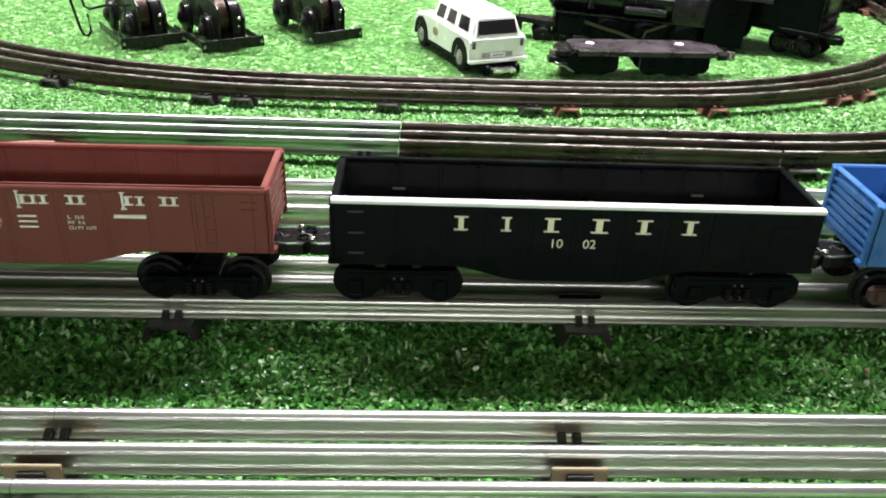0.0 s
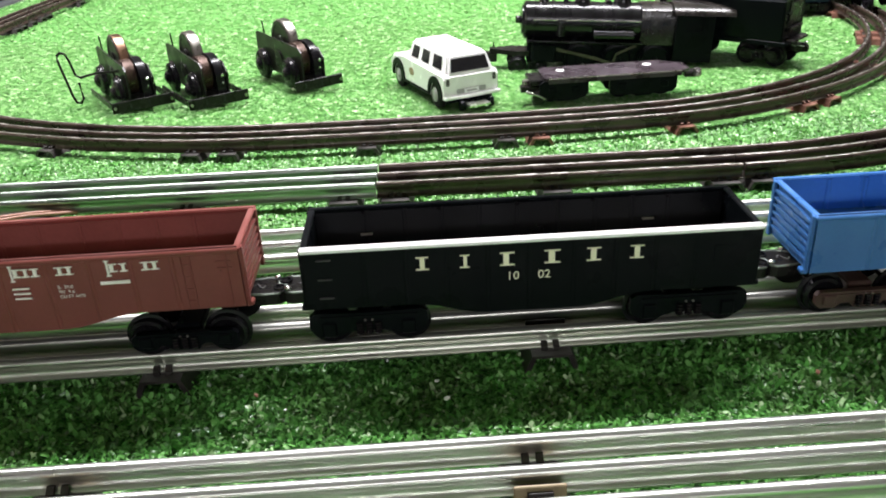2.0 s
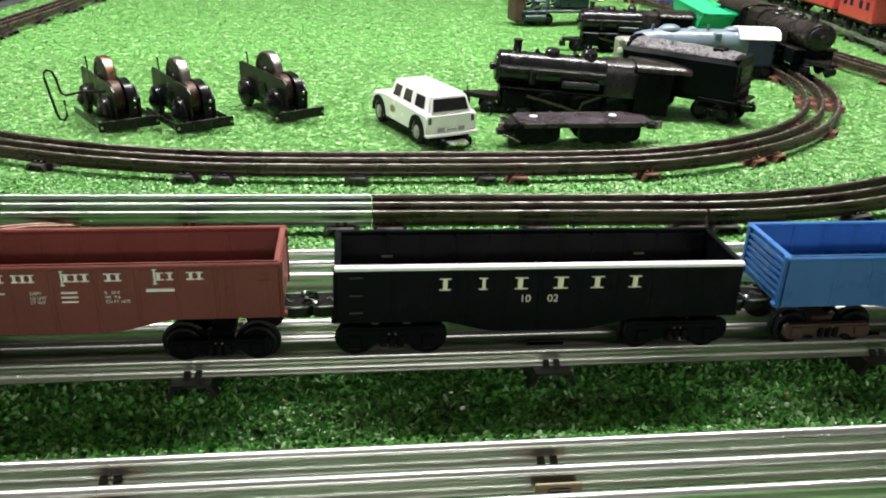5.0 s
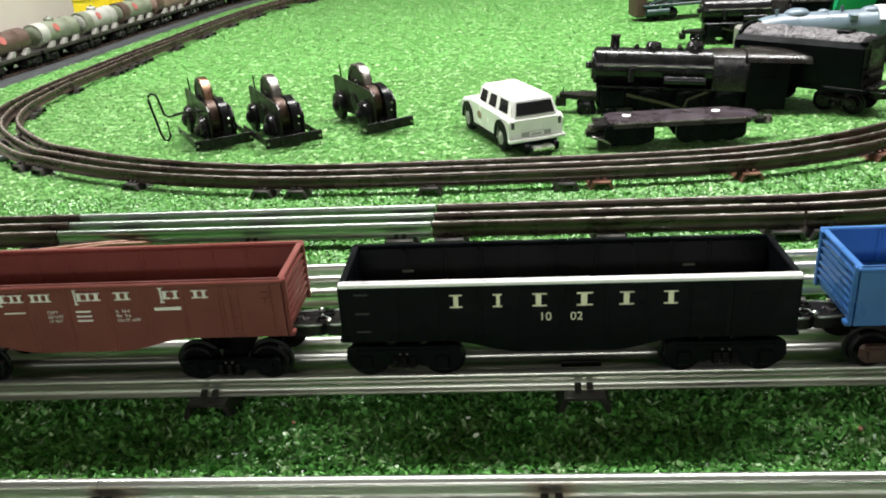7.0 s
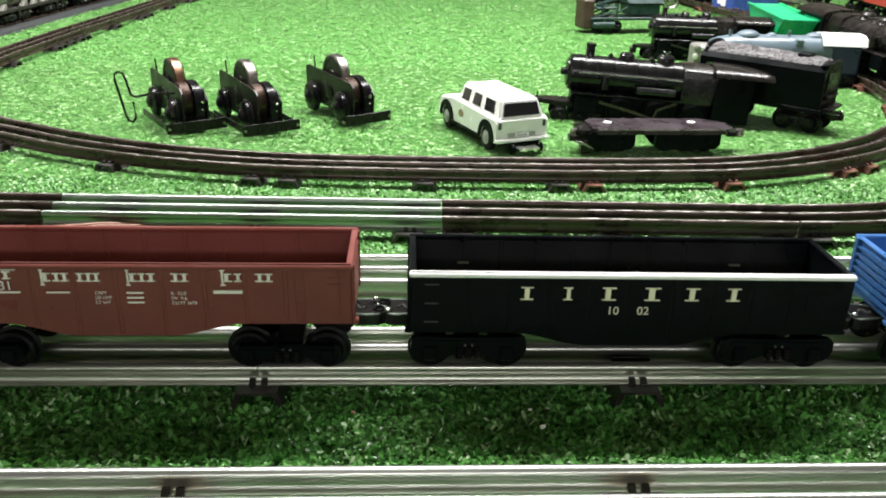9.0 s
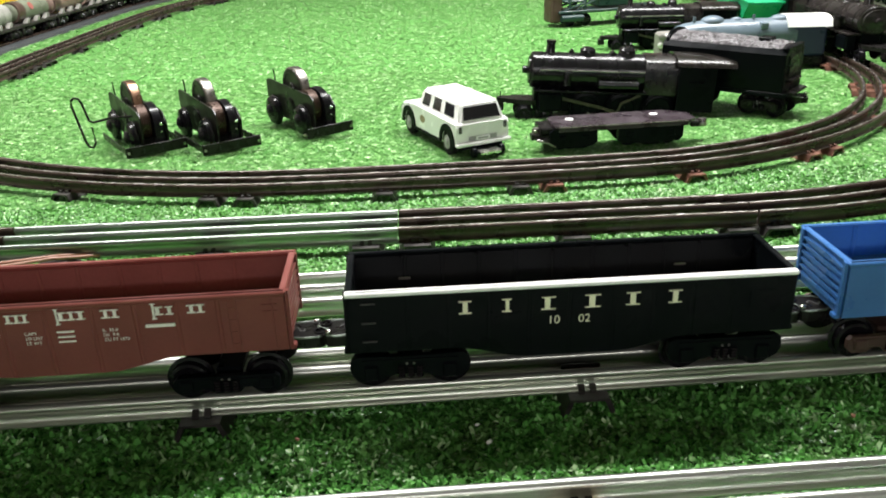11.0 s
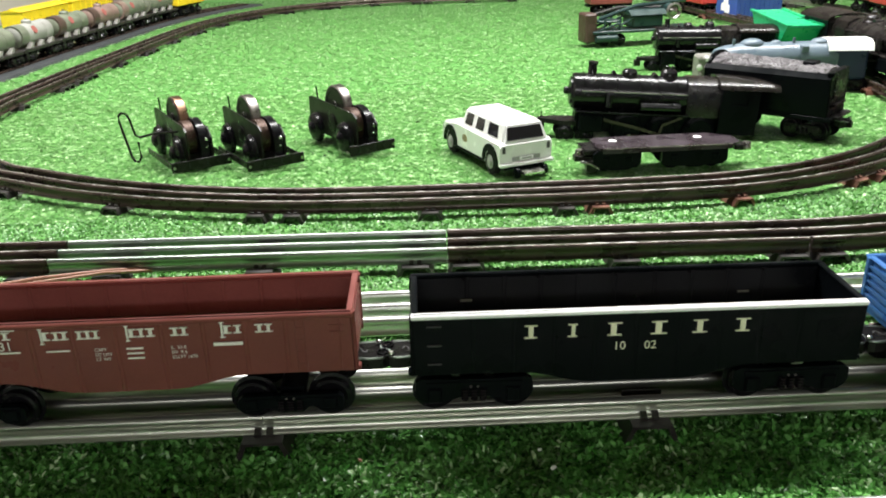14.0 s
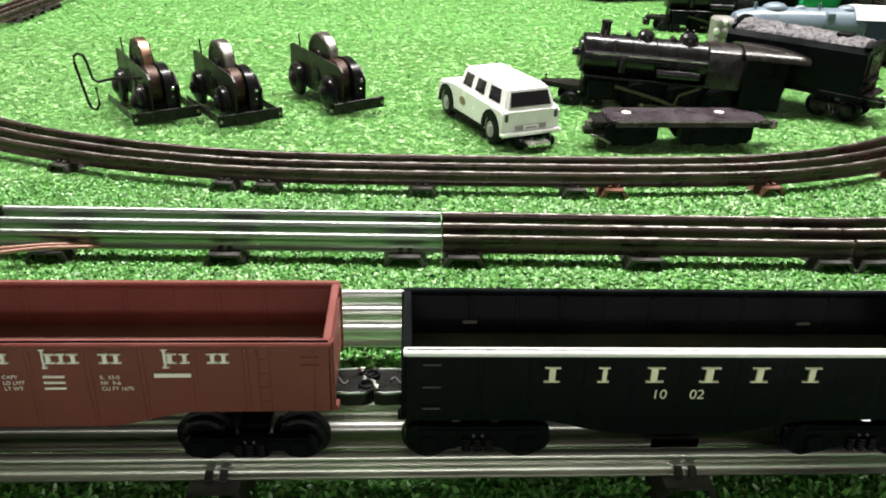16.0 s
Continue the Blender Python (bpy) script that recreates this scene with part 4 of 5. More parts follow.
# bent wire clip that hooks into the first motor
hook = [(-0.281, 0.505, 0.024), (-0.2802, 0.505, 0.008), (-0.2835, 0.505, 0.003), (-0.2875, 0.505, 0.004), (-0.2900, 0.505, 0.010), (-0.2975, 0.507, 0.046), (-0.2970, 0.507, 0.0515),
        (-0.2935, 0.507, 0.0540), (-0.2890, 0.507, 0.0525), (-0.2865, 0.507, 0.046), (-0.2835, 0.507, 0.031), (-0.2790, 0.507, 0.0285), (-0.262, 0.503, 0.033), (-0.236, 0.494, 0.036)]
hk = part("wire_hook", sweep(bmesh.new(), hook, ring(0.0013, 8)), BLACK_METAL, smooth=60)
tagged(hk, "black bent wire hook stuck into a toy motor", "wire hook")


# crumbs and flakes caught in the turf between the tracks
def flake(x, y, size, material, label, turn):
    rng = random.Random(int(turn * 10))
    n = 9
    out = [(size * (0.65 + 0.5 * rng.random()) * math.cos(2 * math.pi * k / n), size * (0.4 + 0.35 * rng.random()) * math.sin(2 * math.pi * k / n)) for k in range(n)]
    f = part("flake", prism(bmesh.new(), out, -0.0004, 0.0004, "z"), material)
    f.matrix_world = pose(x, y, 0.0046, 18, -8, turn)
    tagged(f, label, "debris", "debris on the turf")


flake(0.060, -0.0245, 0.0016, PALE, "pale chipped plastic flake caught in the turf", 25)
flake(0.227, -0.0235, 0.0016, WIRE_BROWN, "orange brown rust flake caught in the turf", 70)
flake(-0.026, -0.0130, 0.0013, WIRE_BROWN, "small orange brown crumb caught in the turf", 140)
flake(0.056, -0.0110, 0.0012, PALE, "small white crumb caught in the turf", 200)


# ---- white toy car ----
def toy_car():
    car = thing("toy_car", pose(0.0996, 0.4434, 0.0, 0, 0, 112.5) @ Matrix.Diagonal((0.925, 1, 1.07, 1)), "white plastic toy sport utility car with tinted windows", "toy car")
    hw = 0.0280
    lower = [(-0.0200, 0.0095), (-0.0212, 0.0285), (-0.0190, 0.0306), (0.0800, 0.0306), (0.1120, 0.0285), (0.1165, 0.0255), (0.1180, 0.0110), (0.1075, 0.0095), (0.1060, 0.0150), (0.1020, 0.0205), (0.0960, 0.0225),
             (0.0900, 0.0205), (0.0860, 0.0150), (0.0845, 0.0085), (0.0120, 0.0085), (0.0105, 0.0150), (0.0065, 0.0205), (0.0, 0.0225), (-0.0065, 0.0205), (-0.0105, 0.0150), (-0.0120, 0.0095)]
    bm = prism(bmesh.new(), lower, -hw, hw, "y")
    es = [e for e in bm.edges if abs(e.verts[0].co.y - e.verts[1].co.y) < 1e-6 and min(e.verts[0].co.z, e.verts[1].co.z) > 0.024]
    bmesh.ops.bevel(bm, geom=es, offset=0.0016, segments=2, affect="EDGES", clamp_overlap=True)
    part("body", bm, WHITE_CAR, car, smooth=35)
    # cabin with a taper to the roof
    bm = bmesh.new()
    v = [bm.verts.new(p) for p in ((-0.0198, -0.0246, 0.0300), (0.0790, -0.0240, 0.0300), (0.0790, 0.0240, 0.0300), (-0.0198, 0.0246, 0.0300),
                                   (-0.0135, -0.0194, 0.0468), (0.0745, -0.0190, 0.0468), (0.0745, 0.0190, 0.0468), (-0.0135, 0.0194, 0.0468))]
    for f in ((0, 3, 2, 1), (4, 5, 6, 7), (0, 1, 5, 4), (1, 2, 6, 5), (2, 3, 7, 6), (3, 0, 4, 7)):
        bm.faces.new([v[i] for i in f])
    bmesh.ops.bevel(bm, geom=[e for e in bm.edges if max(e.verts[0].co.z, e.verts[1].co.z) > 0.04], offset=0.0022, segments=3, affect="EDGES", clamp_overlap=True)
    part("cabin", bm, WHITE_CAR, car, smooth=40)

    def pane(pts, thick, name="window"):
        """A dark pane laid on the cabin: four corners, pushed out by thick."""
        bm = bmesh.new()
        n = (Vector(pts[1]) - Vector(pts[0])).cross(Vector(pts[3]) - Vector(pts[0])).normalized() * thick
        lo = [bm.verts.new(Vector(p) - n * 1.5) for p in pts]
        hi = [bm.verts.new(Vector(p) + n) for p in pts]
        bm.faces.new(lo)
        bm.faces.new(hi[::-1])
        for i in range(4):
            bm.faces.new((lo[i], hi[i], hi[(i + 1) % 4], lo[(i + 1) % 4]))
        part(name, bm, DARK_GLASS, car, "tinted dark pane")

    def on_side(x, z, s):
        f = (z - 0.030) / 0.0168
        xl, xr = -0.0198 + 0.0063 * f, 0.0790 - 0.0045 * f
        return (xl + (xr - xl) * x, s * (0.0246 - 0.0006 * x - 0.0052 * f), z)

    for s in (-1, 1):
        for a, b in ((0.12, 0.35), (0.45, 0.64), (0.73, 0.91)):
            q = [on_side(a, 0.0328, s), on_side(b, 0.0328, s), on_side(b, 0.0432, s), on_side(a + 0.01, 0.0432, s)]
            pane(q if s < 0 else q[::-1], 0.0004)
    pane([(-0.01905, 0.0196, 0.0320), (-0.01905, -0.0196, 0.0320), (-0.0150, -0.0176, 0.0428), (-0.0150, 0.0176, 0.0428)], 0.0006, "rear_window")
    pane([(0.0780, -0.0220, 0.0318), (0.0780, 0.0220, 0.0318), (0.0757, 0.0188, 0.0425), (0.0757, -0.0188, 0.0425)], 0.0006, "windscreen")
    for x in (0.0, 0.096):
        for s in (-1, 1):
            bm = lathe(bmesh.new(), [(0.0100, -0.0075), (0.0118, -0.0062), (0.0118, -0.0008), (0.0104, 0.0006), (0.0076, 0.0008)], (0, 0, 0), (0, s, 0), 26)
            ty = part("wheel", bm, TYRE, car, smooth=40)
            ty.matrix_local = pose(x, s * (hw - 0.0005), 0.0108)
            bm = lathe(bmesh.new(), [(0.0066, 0.0), (0.0064, 0.0014), (0.0045, 0.0010), (0.0030, 0.0022), (0.0012, 0.0024)], (0, 0, 0), (0, s, 0), 20)
            part("rim", bm, GREY_PLASTIC, ty, "grey plastic rim", smooth=30)
            bm = bmesh.new()
            a0 = [(0.0172 * math.cos(radians(a)), 0.0172 * math.sin(radians(a))) for a in range(0, 181, 20)]
            a1 = [(0.0120 * math.cos(radians(a)), 0.0120 * math.sin(radians(a))) for a in range(180, -1, -20)]
            prism(bm, [(x + u, 0.0100 + w) for u, w in a0 + a1], min(s * (hw - 0.004), s * (hw + 0.0014)), max(s * (hw - 0.004), s * (hw + 0.0014)), "y")
            part("wheel_arch", bm, BLACK, car, "black wheel arch", smooth=30)
    part("underbody", boxed(-0.018, 0.114, -hw + 0.006, hw - 0.006, 0.0055, 0.0100), BLACK, car)
    for s in (-1, 1):
        part("sill_step", boxed(0.0140, 0.0820, min(s * (hw - 0.003), s * (hw + 0.0012)), max(s * (hw - 0.003), s * (hw + 0.0012)), 0.0075, 0.0100, bevel=0.0005), BLACK, car, "black sill step")
        part("tail_lamp", boxed(-0.0222, -0.0205, min(s * 0.0225, s * 0.0255), max(s * 0.0225, s * 0.0255), 0.0215, 0.0275, bevel=0.0004), GREY_DARK, car, "dark grey tail lamp")
    part("rear_bumper", boxed(-0.0250, -0.0195, -0.0292, 0.0292, 0.0096, 0.0126, bevel=0.0008), WHITE_CAR, car)
    part("bumper_recess", boxed(-0.0216, -0.0206, -0.0150, 0.0150, 0.0135, 0.0175, bevel=0.0003), GREY_PLASTIC, car)
    pl = part("number_plate", boxed(-0.0222, -0.0210, -0.0075, 0.0075, 0.0138, 0.0172, bevel=0.0003), WHITE_EDGE, car)
    part("plate_bar", boxed(-0.0226, -0.0220, -0.0055, 0.0055, 0.0148, 0.0162), GREY_PLASTIC, pl)
    part("front_bumper", boxed(0.1160, 0.1210, -0.0275, 0.0275, 0.0098, 0.0150, bevel=0.0008), WHITE_CAR, car)
    bm = lathe(bmesh.new(), [(0.0040, 0.0), (0.0038, 0.0005)], (0.0, 0.0, 0.0), (0, 1, 0), 18)
    bmesh.ops.transform(bm, matrix=Matrix.Translation((0.0600, hw, 0.0205)) @ Matrix.Diagonal((1.5, 1, 0.95, 1)), verts=bm.verts)
    part("door_badge", bm, FIBRE, car, "small tan oval mark on the door")
    # rail guide wheels under the tail
    g = part("guide_bar", boxed(-0.0385, -0.0215, -0.0120, 0.0100, 0.0030, 0.0066, bevel=0.0012), CHROME, car, "nickelled guide bar under the tail")
    part("guide_slot", boxed(-0.0300, -0.0275, -0.0015, 0.0005, 0.0064, 0.0068), BLACK, g)
    for y in (-0.0160, 0.0135):
        part("guide_wheel", lathe(bmesh.new(), [(0.0042, -0.002), (0.0045, -0.001), (0.0045, 0.002), (0.0025, 0.003)], (-0.0290, y, 0.0046), (0, 1, 0), 18), BLACK, g, smooth=30)
    return car


toy_car()


# ---- flat tender frame in front of the locomotive ----
def flat_frame():
    fr = thing("tender_chassis", pose(0.174, 0.4165, 0.0, 0, 0, 2.2), "purplish black metal tender chassis without its shell", "tender chassis")
    L, D, z = 0.138, 0.041, 0.0248
    out = [(0.002, 0.0), (L - 0.006, 0.0), (L, 0.005), (L, D - 0.016), (L - 0.020, D), (0.006, D), (0.0, D - 0.006), (0.0, 0.003)]
    top = part("deck", prism(bmesh.new(), out, z - 0.0022, z, "z"), PURPLE_BLACK, fr)
    part("edge_strip", boxed(0.004, L - 0.009, -0.0012, -0.0001, z - 0.0052, z - 0.0015, bevel=0.0003), PURPLE_BLACK, fr)
    part("worn_edge", boxed(0.004, L - 0.009, -0.0012, -0.0001, z - 0.0014, z - 0.0002, bevel=0.0002), STEEL, fr, "worn bright front edge")
    for x, y in ((0.020, 0.026), (0.104, 0.027)):
        part("patch", lathe(bmesh.new(), [(0.0042, 0.0), (0.0040, 0.0005), (0.0018, 0.0006), (0.0016, 0.0010)], (x, y, z - 0.0001), (0, 0, 1), 20), WHITE_EDGE, top, "chipped white round spot")
    for x0, x1 in ((-0.004, 0.042), (0.062, 0.126)):
        xc = (x0 + x1) / 2
        t = part("truck", boxed(xc - 0.006, xc + 0.006, 0.004, D - 0.004, 0.010, z - 0.0021, bevel=0.0006), BLACK_METAL, fr)
        for y0, y1 in ((0.0018, 0.0046), (D - 0.0046, D - 0.0018)):
            out = [(x0 + 0.004, 0.0045), (x0, 0.0085), (x0, 0.0185), (x0 + 0.004, 0.0215), (x1 - 0.004, 0.0215), (x1, 0.0185), (x1, 0.0085), (x1 - 0.004, 0.0045), (xc + 0.010, 0.0040), (xc + 0.006, 0.0025), (xc - 0.006, 0.0025), (xc - 0.010, 0.0040)]
            f = part("side_frame", prism(bmesh.new(), out, y0, y1, "y"), BLACK, t)
            for xx in (x0 + 0.012, x1 - 0.012):
                part("journal_box", boxed(xx - 0.0035, xx + 0.0035, min(y0, y1) - 0.0010, max(y0, y1) + 0.0010, 0.0095, 0.0155, bevel=0.0008), BLACK, f)
        for xx in (x0 + 0.012, x1 - 0.012):
            part("axle", cyl(bmesh.new(), (xx, 0.006, 0.0112), (xx, D - 0.006, 0.0112), 0.0014, seg=8), STEEL, t)
            for s, yy in ((-1, 0.0085), (1, D - 0.0085)):
                wheel(t, xx, yy, 0.0112, 0.0094, s, BLACK)
    for x, s in ((-0.002, -1), (L, 1)):
        c = part("coupler", boxed(min(x, x + s * 0.014), max(x, x + s * 0.014), D / 2 - 0.006, D / 2 + 0.006, 0.0130, 0.0185, bevel=0.001), BLACK_METAL, fr)
        part("knuckle", lathe(bmesh.new(), [(0.0040, 0.0), (0.0046, 0.002), (0.0040, 0.007)], (x + s * 0.012, D / 2 - 0.004, 0.0135), (0, 0, 1), 12), STEEL, c)
    part("end_block", boxed(-0.012, 0.004, 0.006, D - 0.006, 0.0165, 0.0225, bevel=0.001), BLACK_METAL, fr)
    part("drawbar", prism(bmesh.new(), [(-0.020, 0.010), (-0.004, 0.006), (0.002, 0.012), (-0.006, 0.020), (-0.020, 0.019)], 0.0105, 0.0155, "z"), BLACK_METAL, fr, "worn black drawbar")
    part("drawbar_pin", lathe(bmesh.new(), [(0.0022, 0.0), (0.0022, 0.004), (0.0012, 0.005)], (-0.015, 0.0145, 0.0150), (0, 0, 1), 12), STEEL, fr, "worn bright pin", smooth=35)
    part("roller_arm", sweep(bmesh.new(), [(-0.016, 0.004, 0.0120), (-0.006, 0.003, 0.0090), (0.002, 0.003, 0.0045)], ring(0.0016, 8)), STEEL, fr, "worn bright roller arm", smooth=60)
    part("pickup", boxed(-0.010, 0.000, 0.002, 0.012, 0.0005, 0.0125, bevel=0.001), BLACK_METAL, fr)


flat_frame()


# ---- steam locomotives and tenders ----
def steam_loco(m, label, L=0.215, paint=LOCO_BLACK, group="locomotives", cab_open=True):
    """A diecast toy steam engine; its front at x = 0, body to x = L, centred on y = 0."""
    lo = thing("steam_locomotive", m, label, "locomotive", group)
    r, zc = 0.0195, 0.0545
    xb = 0.1245
    bl = lathe(bmesh.new(), [(r * 0.55, 0.0), (r * 0.9, 0.0010), (r, 0.0030), (r, 0.030), (r * 1.03, 0.0305), (r * 1.03, 0.033), (r, 0.0335), (r, 0.072), (r * 1.03, 0.0725), (r * 1.03, 0.0745), (r, 0.075), (r * 1.02, xb)],
               (0.0, 0, zc), (1, 0, 0), 36)
    boiler = part("boiler", bl, paint, lo, smooth=35)
    part("smokebox_door", lathe(bmesh.new(), [(0.015, 0), (0.0145, 0.0015), (0.006, 0.0026), (0.0025, 0.0040)], (0.0005, 0, zc), (-1, 0, 0), 28), paint, boiler, smooth=35)
    part("headlamp", lathe(bmesh.new(), [(0.0036, 0), (0.0040, 0.001), (0.0040, 0.006), (0.0028, 0.0065)], (-0.001, 0, zc), (-1, 0, 0), 18), paint, boiler, smooth=35)
    part("chimney", lathe(bmesh.new(), [(0.0062, 0), (0.0050, 0.003), (0.0046, 0.012), (0.0054, 0.0125), (0.0054, 0.0150)], (0.022, 0, zc + r - 0.002), (0, 0, 1), 20), paint, boiler, smooth=35)
    for x, rr, h in ((0.0625, 0.0085, 0.0095), (0.1050, 0.0092, 0.0110)):
        part("dome", lathe(bmesh.new(), [(rr * 1.25, 0), (rr, 0.003), (rr * 0.97, h * 0.65), (rr * 0.7, h * 0.92), (rr * 0.2, h)], (x, 0, zc + r - 0.0025), (0, 0, 1), 24), paint, boiler, smooth=35)
    for k in (-1, 1):
        part("safety_valve", lathe(bmesh.new(), [(0.0014, 0), (0.0014, 0.003), (0.0006, 0.0036)], (0.1050 + k * 0.003, 0.0, zc + r + 0.0080), (0, 0, 1), 10), paint, boiler, smooth=35)
    for x in (0.012, 0.048, 0.092, 0.112):
        part("boiler_band", lathe(bmesh.new(), [(r + 0.0002, 0), (r + 0.0007, 0.0003), (r + 0.0007, 0.0015), (r + 0.0002, 0.0018)], (x, 0, zc), (1, 0, 0), 36), paint, boiler, smooth=40)
    part("bell", lathe(bmesh.new(), [(0.0030, 0), (0.0026, 0.003), (0.001, 0.005)], (0.045, 0, zc + r - 0.001), (0, 0, 1), 14), paint, boiler)
    part("generator", cyl(bmesh.new(), (0.090, -0.006, zc + r), (0.090, 0.006, zc + r), 0.003, seg=14), paint, boiler, smooth=35)
    for s in (-1, 1):
        bm = sweep(bmesh.new(), [(0.010, s * (r + 0.0016), zc + 0.004), (0.060, s * (r + 0.0016), zc + 0.004), (xb - 0.002, s * (r + 0.0016), zc + 0.004)], ring(0.0007, 6))
        part("handrail", bm, STEEL if s < 0 else paint, boiler)
        part("running_board", boxed(0.004, xb + 0.002, min(s * 0.012, s * 0.0255), max(s * 0.012, s * 0.0255), zc - 0.0195, zc - 0.0170, bevel=0.0005), paint, lo)
        part("air_tank", cyl(bmesh.new(), (0.074, s * 0.0215, zc - 0.0100), (0.116, s * 0.0215, zc - 0.0100), 0.0048, seg=16), paint, boiler, smooth=35)
        part("pipe", sweep(bmesh.new(), [(0.072, s * 0.0205, zc + 0.0), (0.085, s * 0.0210, zc - 0.001), (0.120, s * 0.0208, zc - 0.001)], ring(0.0009, 6)), paint, boiler)
        part("air_pump", cyl(bmesh.new(), (0.040, s * 0.0215, zc - 0.012), (0.040, s * 0.0215, zc + 0.002), 0.0040, seg=14), paint, boiler, smooth=35)
        part("cylinder_block", boxed(0.010, 0.036, min(s * 0.013, s * 0.0255), max(s * 0.013, s * 0.0255), zc - 0.040, zc - 0.0200, bevel=0.002), BLACK, lo)
        for k, x in enumerate((0.062, 0.102, 0.142)):
            bm = lathe(bmesh.new(), [(0.0178, -0.002), (0.0178, -0.0006), (0.0160, 0.0), (0.0160, 0.0025), (0.0140, 0.0030), (0.0130, 0.0018), (0.0040, 0.0018), (0.0036, 0.0034), (0.001, 0.0036)], (0, 0, 0), (0, s, 0), 30)
            dw = part("driving_wheel", bm, BLACK, lo, smooth=35)
            dw.matrix_local = pose(x, s * 0.0165, 0.0178)
            part("crank_pin", cyl(bmesh.new(), (0.004, 0, -0.006), (0.004, s * 0.006, -0.006), 0.0016, seg=10), STEEL, dw)
        part("side_rod", boxed(0.062, 0.150, min(s * 0.0205, s * 0.0218), max(s * 0.0205, s * 0.0218), 0.0100, 0.0132, bevel=0.0005), ROD, lo, "oily brown side rod")
        bm = sweep(bmesh.new(), [(0.036, s * 0.0228, 0.0285), (0.075, s * 0.0228, 0.0205), (0.106, s * 0.0228, 0.0118)], [(-0.0006, -0.0016), (0.0006, -0.0016), (0.0006, 0.0016), (-0.0006, 0.0016)])
        part("main_rod", bm, ROD, lo, "oily brown main rod")
        bm = sweep(bmesh.new(), [(0.120, s * 0.0232, 0.0345), (0.100, s * 0.0232, 0.0250), (0.097, s * 0.0232, 0.0150)], [(-0.0005, -0.0013), (0.0005, -0.0013), (0.0005, 0.0013), (-0.0005, 0.0013)])
        part("valve_link", bm, ROD, lo)
    part("chassis", boxed(0.006, L - 0.020, -0.011, 0.011, 0.012, zc - 0.016, bevel=0.001), BLACK, lo)
    # firebox and cab
    fb = [(-0.0205, zc - 0.020), (-0.0215, zc + 0.004), (-0.0180, zc + 0.0150), (-0.0100, zc + 0.0200), (0.0100, zc + 0.0200), (0.0180, zc + 0.0150), (0.0215, zc + 0.004), (0.0205, zc - 0.020)]
    part("firebox", prism(bmesh.new(), fb, xb - 0.001, xb + 0.034, "x"), DUSTY_LIT, lo, "dusty worn firebox", smooth=40)
    cx0 = xb + 0.034
    for s in (-1, 1):
        bm = bmesh.new()
        y0, y1 = s * 0.0262, s * 0.0245
        box(bm, cx0, L, min(y0, y1), max(y0, y1), zc - 0.036, zc - 0.004)
        box(bm, cx0, cx0 + 0.012, min(y0, y1), max(y0, y1), zc - 0.004, zc + 0.0145)
        box(bm, L - 0.012, L, min(y0, y1), max(y0, y1), zc - 0.004, zc + 0.0145)
        box(bm, cx0 + 0.012, L - 0.012, min(y0, y1), max(y0, y1), zc + 0.008, zc + 0.0145)
        cs = part("cab_side", bm, BLACK, lo)
        part("window", boxed(cx0 + 0.012, L - 0.012, s * 0.0240 - 0.0005, s * 0.0240 + 0.0005, zc - 0.004, zc + 0.008), BLACK, cs)
    bm = bmesh.new()
    arc = [radians(a) for a in range(0, 181, 12)]
    roof = [(-0.0285 * math.cos(a), zc + 0.0125 + 0.0105 * math.sin(a)) for a in arc] + [(0.0268 * math.cos(a), zc + 0.0115 + 0.0095 * math.sin(a)) for a in arc]
    prism(bm, roof, cx0 - 0.003, L + (0.020 if L < 0.21 else 0.010), "x")
    # roof borrows the paler dusty black to carry the light on it
    part("cab_roof", bm, DUSTY_LIT, lo, "dusty worn cab roof, its light put into the paler colour", smooth=30)
    part("cab_front", boxed(cx0, cx0 + 0.0015, -0.0245, 0.0245, zc - 0.020, zc + 0.0165), paint, lo)
    # pilot and its truck
    bm = prism(bmesh.new(), [(-0.034, -0.004), (-0.034, 0.004), (-0.006, 0.014), (0.008, 0.014), (0.008, -0.014), (-0.006, -0.014)], 0.0185, 0.0235, "z")
    pi = part("pilot_beam", bm, BLACK_METAL, lo)
    part("front_coupler", boxed(-0.038, -0.026, -0.005, 0.005, 0.0090, 0.0190, bevel=0.0012), BLACK_METAL, pi)
    part("uncoupling_pin", cyl(bmesh.new(), (-0.030, 0, 0.0225), (-0.030, 0, 0.030), 0.0007, seg=6), BLACK_METAL, pi)
    for s in (-1, 1):
        for x in (0.018, -0.004):
            wheel(lo, x, s * 0.0155, 0.0088, 0.0086, s)
        wheel(lo, L - 0.030, s * 0.0155, 0.0098, 0.0096, s)
    return lo


